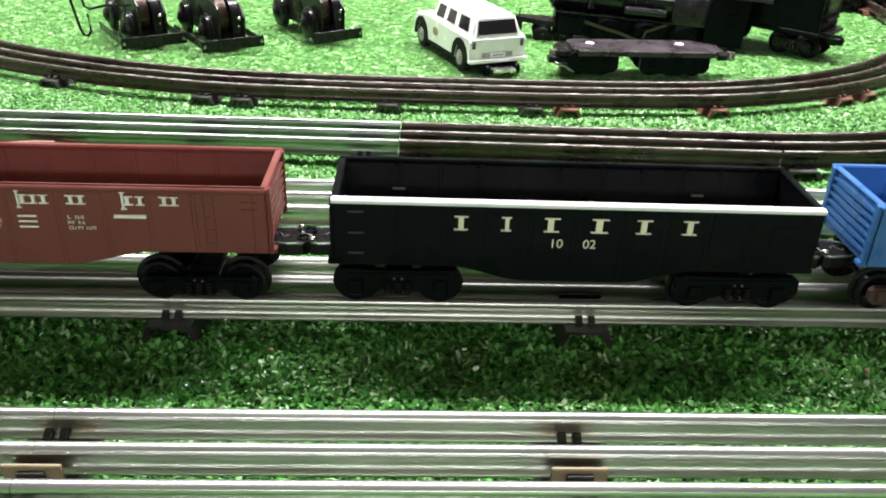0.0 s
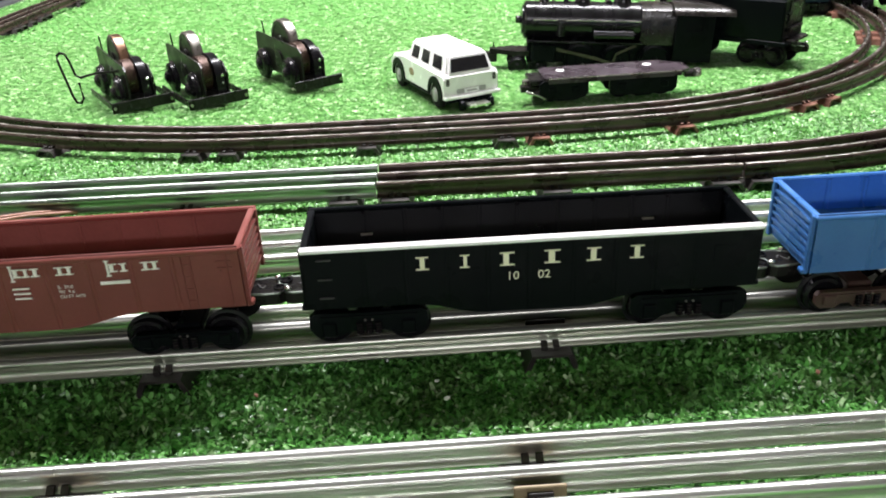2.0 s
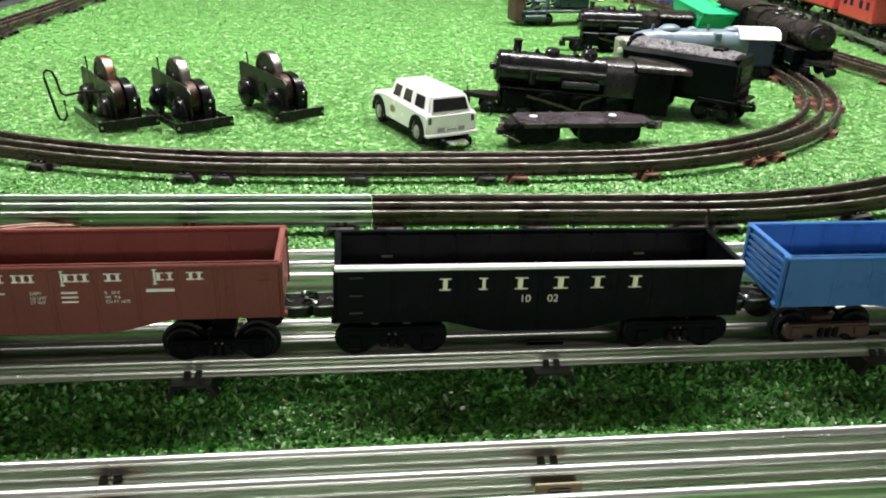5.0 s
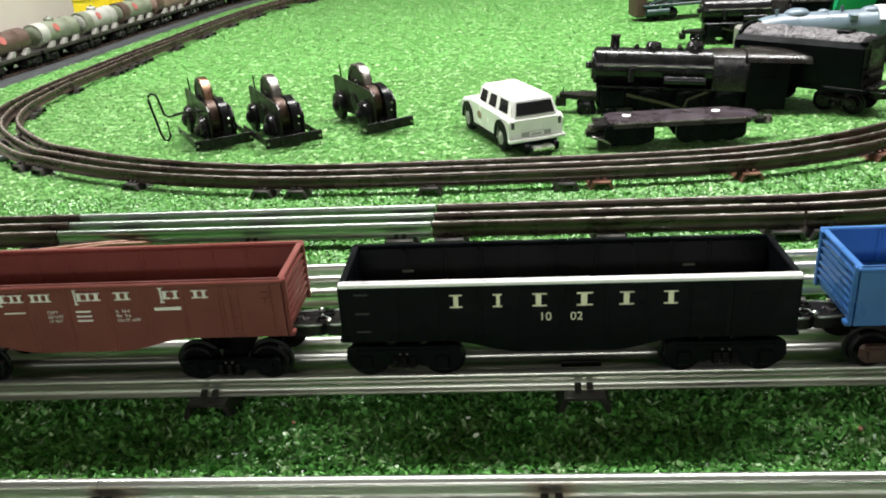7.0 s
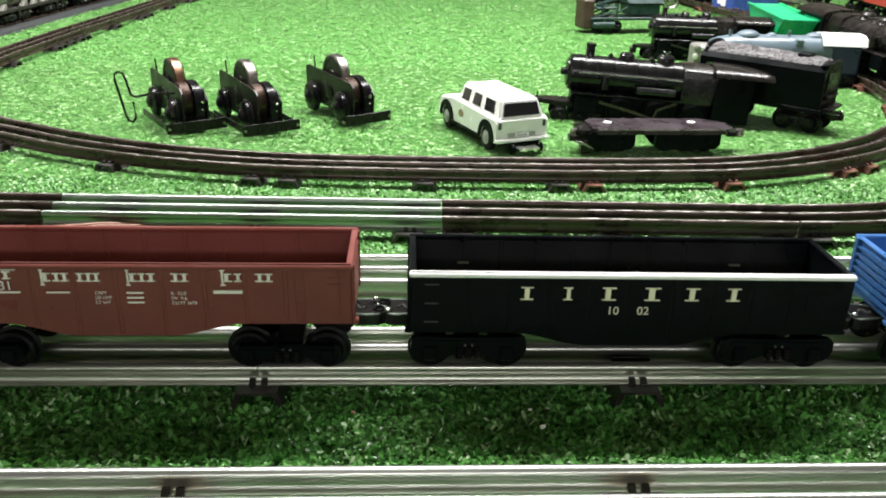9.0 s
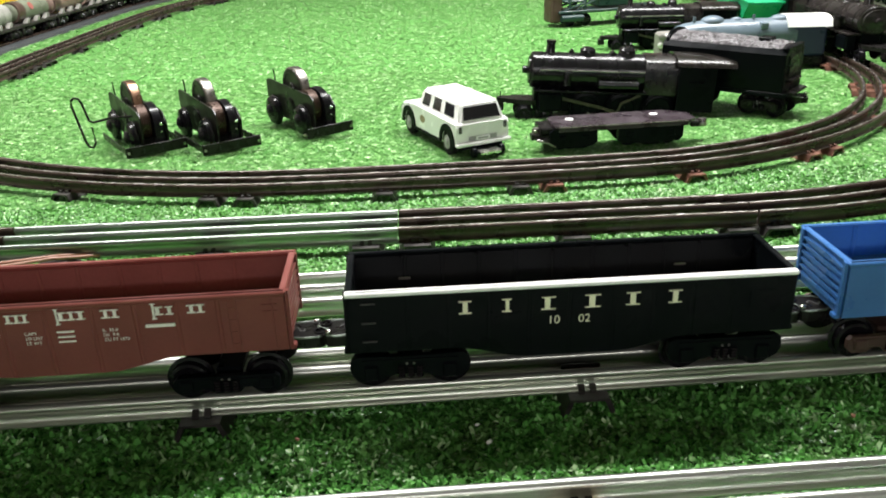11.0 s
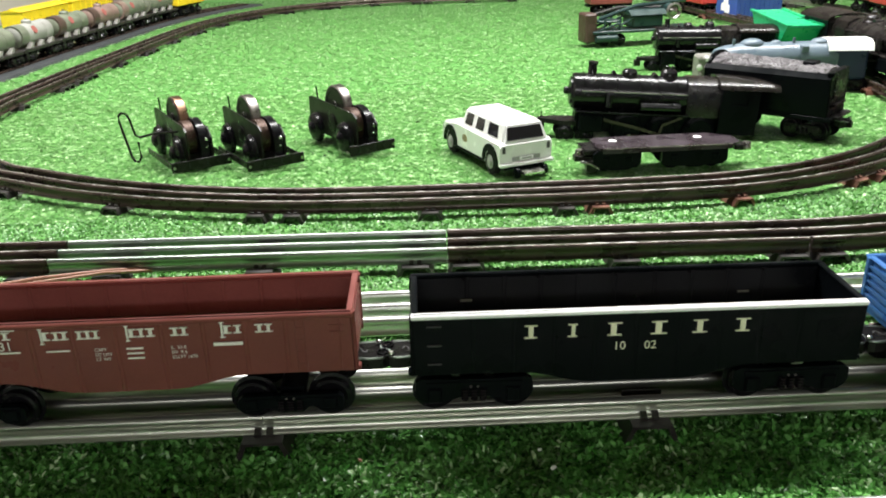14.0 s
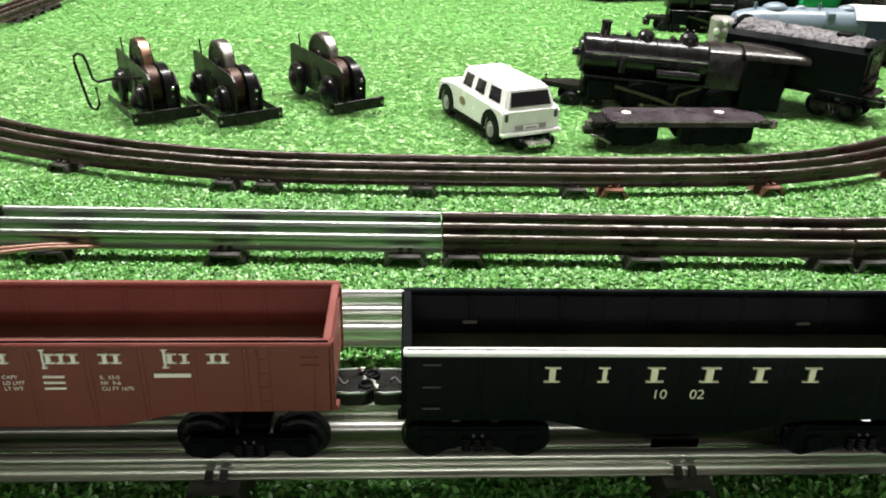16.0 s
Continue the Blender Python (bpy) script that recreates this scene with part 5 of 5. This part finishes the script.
def tender(m, label, L=0.105, paint=BLACK, group="tenders", marks=True, load=COAL, W2=0.026, top=0.066):
    """A tender on two trucks; its length runs from x = 0 to L."""
    te = thing("tender", m, label, "tender", group)
    z0 = 0.0235
    out = [(-W2 + 0.001, z0), (-W2, z0 + 0.004), (-W2, top - 0.006), (-W2 + 0.004, top - 0.001), (W2 - 0.004, top - 0.001), (W2, top - 0.006), (W2, z0 + 0.004), (W2 - 0.001, z0)]
    bm = prism(bmesh.new(), out, 0.0, L, "x")
    ends = [e for e in bm.edges if abs(e.verts[0].co.y - e.verts[1].co.y) < 1e-6 and e.verts[0].co.x > L - 1e-6 and e.verts[1].co.x > L - 1e-6]
    bmesh.ops.bevel(bm, geom=ends, offset=0.006, segments=4, affect="EDGES", clamp_overlap=True)
    body = part("body", bm, paint, te, smooth=35)
    bm = bmesh.new()
    n, k = 52, 26
    g = [[bm.verts.new((0.004 + (0.93 * L) * i / n, -W2 + 0.004 + (2 * W2 - 0.008) * j / k, top - 0.0016 + (0.0075 * math.sin(math.pi * j / k) ** 0.6 * (1 - 0.5 * (i / n) ** 2) if 0 < j < k and 0 < i < n else 0)
                       + 0.0018 * noise.noise((i * 0.83, j * 0.83, L * 50)) + 0.0012 * noise.noise((i * 0.31, j * 0.31, L * 20)))) for j in range(k + 1)] for i in range(n + 1)]
    for i in range(n):
        for j in range(k):
            bm.faces.new((g[i][j], g[i + 1][j], g[i + 1][j + 1], g[i][j + 1]))
    part("coal_load", bm, load, te, "moulded grey-black coal load")
    part("water_hatch", boxed(0.72 * L, 0.82 * L, -0.006, 0.008, top + 0.001, top + 0.0062, bevel=0.0008), BLACK, body)
    part("deck_rim", boxed(0.955 * L, L - 0.001, -W2 + 0.001, W2 - 0.001, top - 0.0012, top + 0.0004, bevel=0.0003), paint, body)
    part("end_board", boxed(L - 0.002, L + 0.0006, -W2 + 0.004, W2 - 0.004, top - 0.004, top + 0.0005, bevel=0.0005), paint, body)
    arch = [(-W2 + 0.003, top - 0.003)] + [(-(W2 - 0.003) * math.cos(radians(a)), top + 0.009 * math.sin(radians(a))) for a in range(0, 181, 15)] + [(W2 - 0.003, top - 0.003)]
    part("bulkhead", prism(bmesh.new(), arch, 0.002, 0.0045, "x"), paint, body)
    part("back_shelf", boxed(L, L + 0.004, -0.016, 0.016, z0 + 0.010, z0 + 0.0125, bevel=0.0005), BLACK_METAL, body)
    part("back_panel", boxed(L, L + 0.0012, -0.015, 0.015, z0 + 0.016, top - 0.008, bevel=0.0004), BLACK_METAL, body)
    part("frame", boxed(-0.004, L + 0.005, -W2 - 0.0006, W2 + 0.0006, z0 - 0.0035, z0 + 0.0008, bevel=0.0005), paint, te)
    part("back_step", boxed(L + 0.001, L + 0.009, -0.020, 0.020, z0 - 0.001, z0 + 0.0015, bevel=0.0004), BLACK_METAL, te)
    for zz in (z0 + 0.010, z0 + 0.018, z0 + 0.026):
        part("ladder_rung", boxed(L + 0.0006, L + 0.0026, -W2 + 0.004, -W2 + 0.016, zz, zz + 0.0009), paint, body)
    if marks:
        for i in range(4):
            x = 0.045 * L + 0.30 * L + i * 0.0065
            part("print_bar", boxed(x, x + 0.0030, -W2 - 0.0006, -W2 + 0.0002, 0.0435, 0.0470), GREY_PLASTIC, body)
    truck(te, 0.026, 0.0, 0.0092, 0.0140, BLACK_METAL, 0.0)
    truck(te, L - 0.022, 0.0, 0.0092, 0.0140, BLACK_METAL, 0.0)
    coupler(te, L, 1, 0.0200, 0.0, STEEL)
    return te


steam_loco(pose(0.1715, 0.5717, -0.0057, 0, 3.4, -4.5), "glossy black diecast steam locomotive resting on the turf", L=0.1985)
tender(pose(0.348, 0.611, 0.0, 0, 0, -44) @ Matrix.Diagonal((1.06, 1.06, 1.08, 1)), "black steam locomotive tender with a moulded coal load", L=0.129, top=0.0665)


# ---- cars and engines further back ----
steam_loco(pose(0.375, 0.955, -0.004, 0, 1, -2) @ Matrix.Diagonal((0.78, 0.95, 0.90, 1)), "black toy steam locomotive lying behind others on the turf", L=0.225)
steam_loco(pose(0.641, 0.705, 0.0120, 0, 0, 91) @ Matrix.Diagonal((1.1, 1.22, 0.93, 1)), "black toy steam locomotive standing on the oval track", L=0.225, paint=SOOTY)


def streamliner():
    lo = thing("streamlined_engine", pose(0.370, 0.765, -0.0055, 0, 0, 0), "slate blue toy engine shell with domes and a pale end", "locomotive")
    r = 0.021
    bm = lathe(bmesh.new(), [(0.010, 0), (0.0145, 0.003), (0.0175, 0.012), (r * 0.96, 0.028), (r, 0.045), (r, 0.155), (r * 0.98, 0.16)], (0.03, 0, 0.048), (1, 0, 0), 32)
    body = part("boiler", bm, SLATE, lo, smooth=35)
    part("skirt", boxed(0.04, 0.19, -0.021, 0.021, 0.018, 0.048, bevel=0.002), SLATE, lo)
    for x, a, b in ((0.081, 0.016, 0.008), (0.113, 0.008, 0.005), (0.172, 0.013, 0.006)):
        part("dome", ball(bmesh.new(), (x, 0, 0.067), a, 1.0, 0.75, b / a, 20), SLATE, body, smooth=60)
    for x in (0.055, 0.135):
        part("whistle", cyl(bmesh.new(), (x, -0.004, 0.068), (x, -0.004, 0.075), 0.002, seg=10), SLATE, body)
    part("hatch", boxed(0.140, 0.150, -0.020, -0.010, 0.058, 0.066, bevel=0.001), SLATE, body)
    part("chassis", boxed(0.02, 0.20, -0.014, 0.014, 0.006, 0.0185), BLACK_METAL, lo)
    nose = part("gear_frame", boxed(0.008, 0.032, -0.014, 0.014, 0.022, 0.056, bevel=0.003), SADDLE, lo, "pale exposed gear casting")
    for k in range(9):
        part("gear", lathe(bmesh.new(), [(0.0034, 0), (0.0040, 0.001), (0.0040, 0.003), (0.0014, 0.004)], (0.010 + 0.008 * (k % 3), -0.0145 + 0.004 * (k % 2), 0.030 + 0.011 * (k // 3)), (-0.4, -1, 0.3 * (k % 3)), 14), PALE if k % 2 else SADDLE, nose, smooth=35)
    for s in (-1, 1):
        for x in (0.06, 0.10, 0.14, 0.18):
            wheel(lo, x, s * 0.0165, 0.0118, 0.0116, s)
    return lo


streamliner()


def shell_tail():
    t = thing("tender_shell", pose(0.522, 0.775, -0.001, 0, 0, -8), "navy and cream streamlined tender behind the blue engine", "tender")
    part("body", boxed(0.030, 0.080, -0.024, 0.024, 0.016, 0.056, bevel=0.003), NAVY_DARK, t)
    out = [(-0.026, 0.054), (-0.022, 0.063), (-0.010, 0.067), (0.010, 0.067), (0.022, 0.063), (0.026, 0.054)]
    part("roof", prism(bmesh.new(), out, 0.028, 0.085, "x"), PALE, t, "pale cream roof", smooth=25)
    truck(t, 0.022, 0.0, 0.0092, 0.014, BLACK_METAL, 0.0)
    truck(t, 0.060, 0.0, 0.0092, 0.014, BLACK_METAL, 0.0)


shell_tail()


def crane_car():
    c = thing("crane_car", pose(0.325, 1.205, 0.0, 0, 0, 10), "dark green toy crane car with open machinery", "crane car")
    part("deck", boxed(0.0, 0.20, -0.027, 0.027, 0.022, 0.027, bevel=0.001), DKGREEN, c)
    part("cab", boxed(0.075, 0.135, -0.024, 0.024, 0.030, 0.052, bevel=0.003), DKGREEN, c)
    part("cab_roof", prism(bmesh.new(), [(-0.026, 0.052), (-0.015, 0.060), (0.015, 0.060), (0.026, 0.052)], 0.070, 0.140, "x"), DKGREEN, c)
    part("drum", cyl(bmesh.new(), (0.155, -0.02, 0.056), (0.155, 0.02, 0.056), 0.013, seg=24), DKGREEN, c, smooth=35)
    part("hand_wheel", lathe(bmesh.new(), [(0.015, 0), (0.0155, 0.002), (0.012, 0.004), (0.009, 0.001), (0.003, 0.004)], (0.155, -0.021, 0.056), (0, -1, 0), 24), STEEL, c, "bright hand wheel", smooth=35)
    for s in (-1, 1):
        for x0, x1, z1 in ((0.035, 0.075, 0.048), (0.010, 0.050, 0.040), (0.020, 0.020, 0.046), (0.050, 0.050, 0.048)):
            part("brace", sweep(bmesh.new(), [(x0, s * 0.022, 0.027), ((x0 + x1) / 2 + 0.001, s * 0.022, (0.027 + z1) / 2), (x1 + 0.002, s * 0.022, z1)], ring(0.0022, 6)), DKGREEN, c)
        part("outrigger", cyl(bmesh.new(), (0.004, s * 0.026, 0.014), (0.045, s * 0.026, 0.014), 0.006, seg=14), DKGREEN, c, smooth=35)
    part("winch_frame", boxed(0.012, 0.055, -0.020, 0.020, 0.040, 0.044, bevel=0.001), DKGREEN, c)
    part("counterweight", boxed(-0.014, 0.008, -0.020, 0.020, 0.006, 0.058, bevel=0.003), BROWN, c, "rust brown end weight")
    part("boom", sweep(bmesh.new(), [(0.02, 0.0, 0.046), (0.09, 0.002, 0.066), (0.19, 0.004, 0.072)], ring(0.0035, 8)), DKGREEN, c)
    part("boom_brace", sweep(bmesh.new(), [(0.0, 0.012, 0.050), (0.06, 0.012, 0.064), (0.18, 0.010, 0.060)], ring(0.0022, 8)), GREY_DARK, c)
    truck(c, 0.040, 0.0, 0.0092, 0.015, BLACK_METAL, 0.0)
    truck(c, 0.160, 0.0, 0.0092, 0.015, BLACK_METAL, 0.0)


crane_car()


def boxy(name, m, L, Wd, z0, z1, paint, label, category, ribs=8, roof=None, group="freight cars"):
    """A closed car with ribbed sides, a ridged roof and two trucks."""
    c = thing(name, m, label, category, group)
    body = part("body", boxed(0, L, -Wd / 2, Wd / 2, z0, z1, bevel=0.0015), paint, c)
    for i in range(ribs):
        x = L * (i + 0.5) / ribs
        part("rib", boxed(x - 0.0014, x + 0.0014, -Wd / 2 - 0.0012, -Wd / 2 + 0.0002, z0 + 0.002, z1 - 0.002), paint, body)
    part("roof", prism(bmesh.new(), [(-Wd / 2 - 0.002, z1 - 0.0005), (0, z1 + 0.005), (Wd / 2 + 0.002, z1 - 0.0005)], -0.002, L + 0.002, "x"), roof or paint, c)
    part("walkway", boxed(0.004, L - 0.004, -0.004, 0.004, z1 + 0.0042, z1 + 0.006), roof or paint, c)
    part("frame", boxed(-0.004, L + 0.004, -0.012, 0.012, z0 - 0.006, z0), BLACK, c)
    zr = z0 - 0.0250
    truck(c, 0.035, zr, 0.0092, 0.014, BLACK_METAL, 0.0)
    truck(c, L - 0.035, zr, 0.0092, 0.014, BLACK_METAL, 0.0)
    return c


boxy("freight_car", pose(0.415, 1.66, 0.0, 0, 0, 6), 0.10, 0.052, 0.026, 0.070, MAROON, "faded red toy freight car behind the crane car", "freight car", 7)
boxy("freight_car", pose(0.655, 1.72, 0.0, 0, 0, -78), 0.14, 0.052, 0.026, 0.082, REDBOX, "red toy box car standing on the turf", "freight car", 6)


def container(m, label):
    c = thing("container", m, label, "container")
    body = part("body", boxed(0, 0.155, -0.028, 0.028, 0.004, 0.064, bevel=0.002), NAVY, c)
    for i in range(9):
        part("rib", boxed(0.012 + i * 0.016, 0.018 + i * 0.016, -0.0292, -0.0275, 0.008, 0.060), NAVY, body)
    for k, (u, v) in enumerate(((0.020, 0.022), (0.030, 0.034), (0.040, 0.026))):
        part("print_mark", boxed(-0.0008, 0.0004, -0.02 + u * 0.5, -0.008 + u * 0.5, v - 0.006, v + 0.010), WHITE_PRINT, body)
    part("skid", boxed(0.004, 0.150, -0.024, 0.024, -0.0035, 0.004), BLACK, c)


container(pose(0.685, 1.50, 0.0, 0, 0, 30), "navy blue plastic toy container with white marks")


def hopper():
    h = thing("hopper_car", pose(0.588, 1.052, 0.008, 0, 2, -93), "bright green plastic hopper car body", "hopper car")
    W2 = 0.026
    for s in (-1, 1):
        part("side_panel", prism(bmesh.new(), [(0.0, 0.064), (0.03, 0.028), (0.13, 0.028), (0.16, 0.064)], min(s * W2, s * (W2 - 0.002)), max(s * W2, s * (W2 - 0.002)), "y"), GREEN, h)
        part("top_rail", boxed(-0.003, 0.163, min(s * (W2 + 0.002), s * (W2 - 0.003)), max(s * (W2 + 0.002), s * (W2 - 0.003)), 0.0625, 0.0655), GREEN, h)
    part("slope_sheet", prism(bmesh.new(), [(0.0, 0.064), (0.002, 0.064), (0.032, 0.028), (0.03, 0.028)], -W2, W2, "y"), GREEN, h)
    part("slope_sheet", prism(bmesh.new(), [(0.158, 0.064), (0.160, 0.064), (0.13, 0.028), (0.128, 0.028)], -W2, W2, "y"), GREEN, h)
    part("load_cover", boxed(0.0, 0.160, -W2 + 0.003, W2 - 0.003, 0.0605, 0.0635), GREEN, h)
    part("floor_sheet", boxed(0.028, 0.132, -W2, W2, 0.0245, 0.0285), GREEN, h)
    truck(h, 0.03, -0.008, 0.0092, 0.014, BLACK_METAL, 0.0)
    truck(h, 0.13, -0.008, 0.0092, 0.014, BLACK_METAL, 0.0)


hopper()


def caboose():
    c = thing("caboose", pose(0.925, 0.985, 0.0145, 0, 0, 82), "red plastic toy caboose on the outer track", "caboose")
    body = part("body", boxed(0.012, 0.150, -0.026, 0.026, 0.024, 0.066, bevel=0.0012), REDBOX, c)
    for s in (-1, 1):
        for x in (0.035, 0.062, 0.100, 0.125):
            w = part("window", boxed(x - 0.006, x + 0.006, min(s * 0.0255, s * 0.0264), max(s * 0.0255, s * 0.0264), 0.044, 0.057), DARK_GLASS, body)
            part("window_frame", boxed(x - 0.0072, x + 0.0072, min(s * 0.0255, s * 0.0268), max(s * 0.0255, s * 0.0268), 0.0425, 0.0440), REDBOX, w)
    part("roof", prism(bmesh.new(), [(-0.029, 0.0655), (-0.016, 0.0705), (0.016, 0.0705), (0.029, 0.0655)], 0.0, 0.162, "x"), REDBOX, c)
    cu = part("cupola", boxed(0.060, 0.100, -0.020, 0.020, 0.069, 0.086, bevel=0.001), REDBOX, c)
    part("cupola_roof", boxed(0.056, 0.104, -0.023, 0.023, 0.0858, 0.0885, bevel=0.001), REDBOX, cu)
    part("platform", boxed(-0.004, 0.166, -0.025, 0.025, 0.0205, 0.0245, bevel=0.0008), BLACK, c)
    truck(c, 0.035, 0.0, 0.0092, 0.014, BLACK_METAL, 0.0)
    truck(c, 0.128, 0.0, 0.0092, 0.014, BLACK_METAL, 0.0)


caboose()
boxy("freight_car", pose(0.955, 1.17, 0.0145, 0, 0, 86), 0.23, 0.052, 0.026, 0.072, REDBOX, "red ribbed toy freight car on the outer track", "freight car", 9)
boxy("freight_car", pose(0.975, 1.42, 0.0145, 0, 0, 96), 0.23, 0.052, 0.026, 0.072, MAROON, "dark red ribbed toy freight car on the outer track", "freight car", 9)

outer = smooth_path([(0.84, 0.40), (0.885, 0.70), (0.925, 0.98), (0.952, 1.18), (0.975, 1.42), (0.950, 1.66), (0.84, 1.92), (0.66, 2.10), (0.50, 2.18)], 0.03)
for k in range(0, len(outer) - 9, 9):
    track(outer[k:k + 10], 0.0072, 0.0078, TIN_OLD, TIE_BLACK, (0.06, 0.5, 0.94), "tinplate track section of the outer loop", "outer track", None, False)


# ---- tank train on the far side ----
def tank_car(m, shell, end, label):
    c = thing("tank_car", m, label, "tank car", "tank train")
    r, zc = 0.0190, 0.0440
    t = part("tank", lathe(bmesh.new(), [(0.006, 0), (0.013, 0.001), (0.0175, 0.004), (r, 0.008), (r, 0.108), (0.0175, 0.112), (0.013, 0.115), (0.006, 0.116)], (-0.058, 0, zc), (1, 0, 0), 32), shell, c, smooth=35)
    for x, mt in ((-0.043, end), (0.043, shell)):
        part("tank_band", lathe(bmesh.new(), [(r + 0.0005, -0.012), (r + 0.0007, -0.011), (r + 0.0007, 0.011), (r + 0.0005, 0.012)], (x, 0, zc), (1, 0, 0), 32), mt, t, smooth=35)
    d = part("dome", lathe(bmesh.new(), [(0.0085, 0), (0.0085, 0.005), (0.0070, 0.007), (0.002, 0.0078)], (0, 0, zc + r - 0.002), (0, 0, 1), 24), shell, t, smooth=35)
    part("dome_cap", cyl(bmesh.new(), (0, 0, zc + r + 0.0055), (0, 0, zc + r + 0.0080), 0.0025, seg=12), end, d)
    part("badge", lathe(bmesh.new(), [(0.0075, -0.003), (0.0072, 0.0005)], (-0.008, -r * 0.90, zc + r * 0.42), (0, -0.9, 0.42), 20), FADED_RED, t, "faded red round mark")
    part("frame", boxed(-0.067, 0.067, -0.024, 0.024, 0.0175, 0.0235, bevel=0.001), TIE_BLACK, c)
    part("centre_sill", boxed(-0.062, 0.062, -0.009, 0.009, 0.0110, 0.0175, bevel=0.001), BLACK_METAL, c)
    for s in (-1, 1):
        part("step", boxed(-0.064, -0.056, min(s * 0.0225, s * 0.0245), max(s * 0.0225, s * 0.0245), 0.0080, 0.0176, bevel=0.0005), BLACK_METAL, c)
    for s in (-1, 1):
        for x in (-0.036, 0.0, 0.036):
            bm = prism(bmesh.new(), [(x - 0.008, 0.0235), (x + 0.004, 0.0235), (x + 0.008, 0.0320), (x + 0.002, 0.0320)], min(s * 0.0235, s * 0.015), max(s * 0.0235, s * 0.015), "y")
            part("saddle", bm, SADDLE, c, "pale saddle bracket")
    truck(c, -0.046, 0.0, 0.0088, 0.014, BLACK_METAL, 0.0)
    truck(c, 0.046, 0.0, 0.0088, 0.014, BLACK_METAL, 0.0)
    return c


far_line = smooth_path([(-0.83, 0.30), (-0.758, 0.70), (-0.728, 0.93), (-0.706, 1.10), (-0.688, 1.30), (-0.664, 1.50), (-0.630, 1.75), (-0.56, 2.00), (-0.46, 2.20)], 0.03)
for k in range(0, len(far_line) - 9, 9):
    track(far_line[k:k + 10], 0.0004, 0.0056, BROWN_RAIL, TIE_BLACK, (0.06, 0.5, 0.94), "dull dark track section under the tank cars", "tank track", None, False)
bed = part("roadbed", sweep(bmesh.new(), [(p.x, p.y, -0.0035) for p in far_line], [(-0.050, 0), (0.050, 0), (0.046, 0.0058), (-0.046, 0.0058)]), ROADBED)
tagged(bed, "grey roadbed strip under the tank train", "roadbed", kind="structure")
SHADES = [(TANK_BROWN, TANK_BROWN), (TANK_BROWN, TANK_GREEN), (TANK_GREEN, TANK_GREY), (TANK_GREY, TANK_GREEN), (TANK_GREEN, TANK_BROWN), (TANK_PINK, TANK_BROWN), (TANK_GREEN, TANK_PINK), (TANK_GREEN, TANK_GREEN)]
for i, sh in enumerate(SHADES):
    y = 0.815 + 0.137 * i
    k = min((abs(p.y - y), n) for n, p in enumerate(far_line))[1]
    p, q = far_line[k], far_line[k + 1]
    a = math.degrees(math.atan2(q.y - p.y, q.x - p.x))
    tank_car(pose(p.x + (y - p.y) / math.tan(radians(a)), y, 0.006, 0, 0, a), sh[0], sh[1], "faded grey-green and brown toy tank car")
for x, y, a, n in ((-0.848, 1.50, 84, 0.20), (-0.824, 1.715, 82, 0.20)):
    boxy("freight_car", pose(x, y, 0.0, 0, 0, a), n, 0.05, 0.0255, 0.062, YELLOW, "yellow plastic toy freight car behind the tank cars", "freight car", 8)
p, q = far_line[-13], far_line[-12]
boxy("freight_car", pose(p.x, p.y, 0.006, 0, 0, math.degrees(math.atan2(q.y - p.y, q.x - p.x))), 0.13, 0.05, 0.0260, 0.064, YELLOW, "yellow plastic caboose at the tail of the tank train", "caboose", 5)


def derrick():
    d = thing("derrick", pose(-1.02, 1.16, 0.0, 0, 0, 60), "brown toy derrick behind the tank cars", "derrick")
    part("base", boxed(-0.05, 0.05, -0.03, 0.03, -0.0035, 0.03, bevel=0.002), BROWN, d)
    for x in (-0.04, 0.03):
        part("leg", sweep(bmesh.new(), [(x, 0, 0.03), (x * 0.6, 0, 0.10), (x * 0.3 + 0.001, 0, 0.16)], ring(0.006, 8)), BROWN, d)
    part("boom", sweep(bmesh.new(), [(-0.03, 0, 0.075), (0.03, 0, 0.105), (0.10, 0, 0.14)], ring(0.004, 8)), BROWN, d)
    part("winch", cyl(bmesh.new(), (0.0, -0.03, 0.045), (0.0, 0.03, 0.045), 0.016, seg=20), BROWN, d, smooth=35)


derrick()

# ---- wiring ----
for k, dz in enumerate((0.0, 0.004)):
    w = part("wire", sweep(bmesh.new(), [(-0.40, 0.165 + dz, 0.004), (-0.32, 0.180 + dz, 0.006), (-0.26, 0.195 + dz, 0.007 + dz * 0.4), (-0.215, 0.206 + dz, 0.008), (-0.185, 0.213 + dz, 0.0055)], ring(0.0013, 8)), WIRE_BROWN, smooth=60)
    tagged(w, "copper-brown insulated wire leading under the siding", "wire", "layout wires")
cb = part("cable", sweep(bmesh.new(), [(-0.62, 0.400, 0.002), (-0.54, 0.420, 0.003), (-0.49, 0.440, 0.003), (-0.452, 0.470, 0.002), (-0.43, 0.500, 0.000)], ring(0.0030, 8)), GREY_CABLE, smooth=60)
tagged(cb, "grey cable lying under the oval track", "cable")
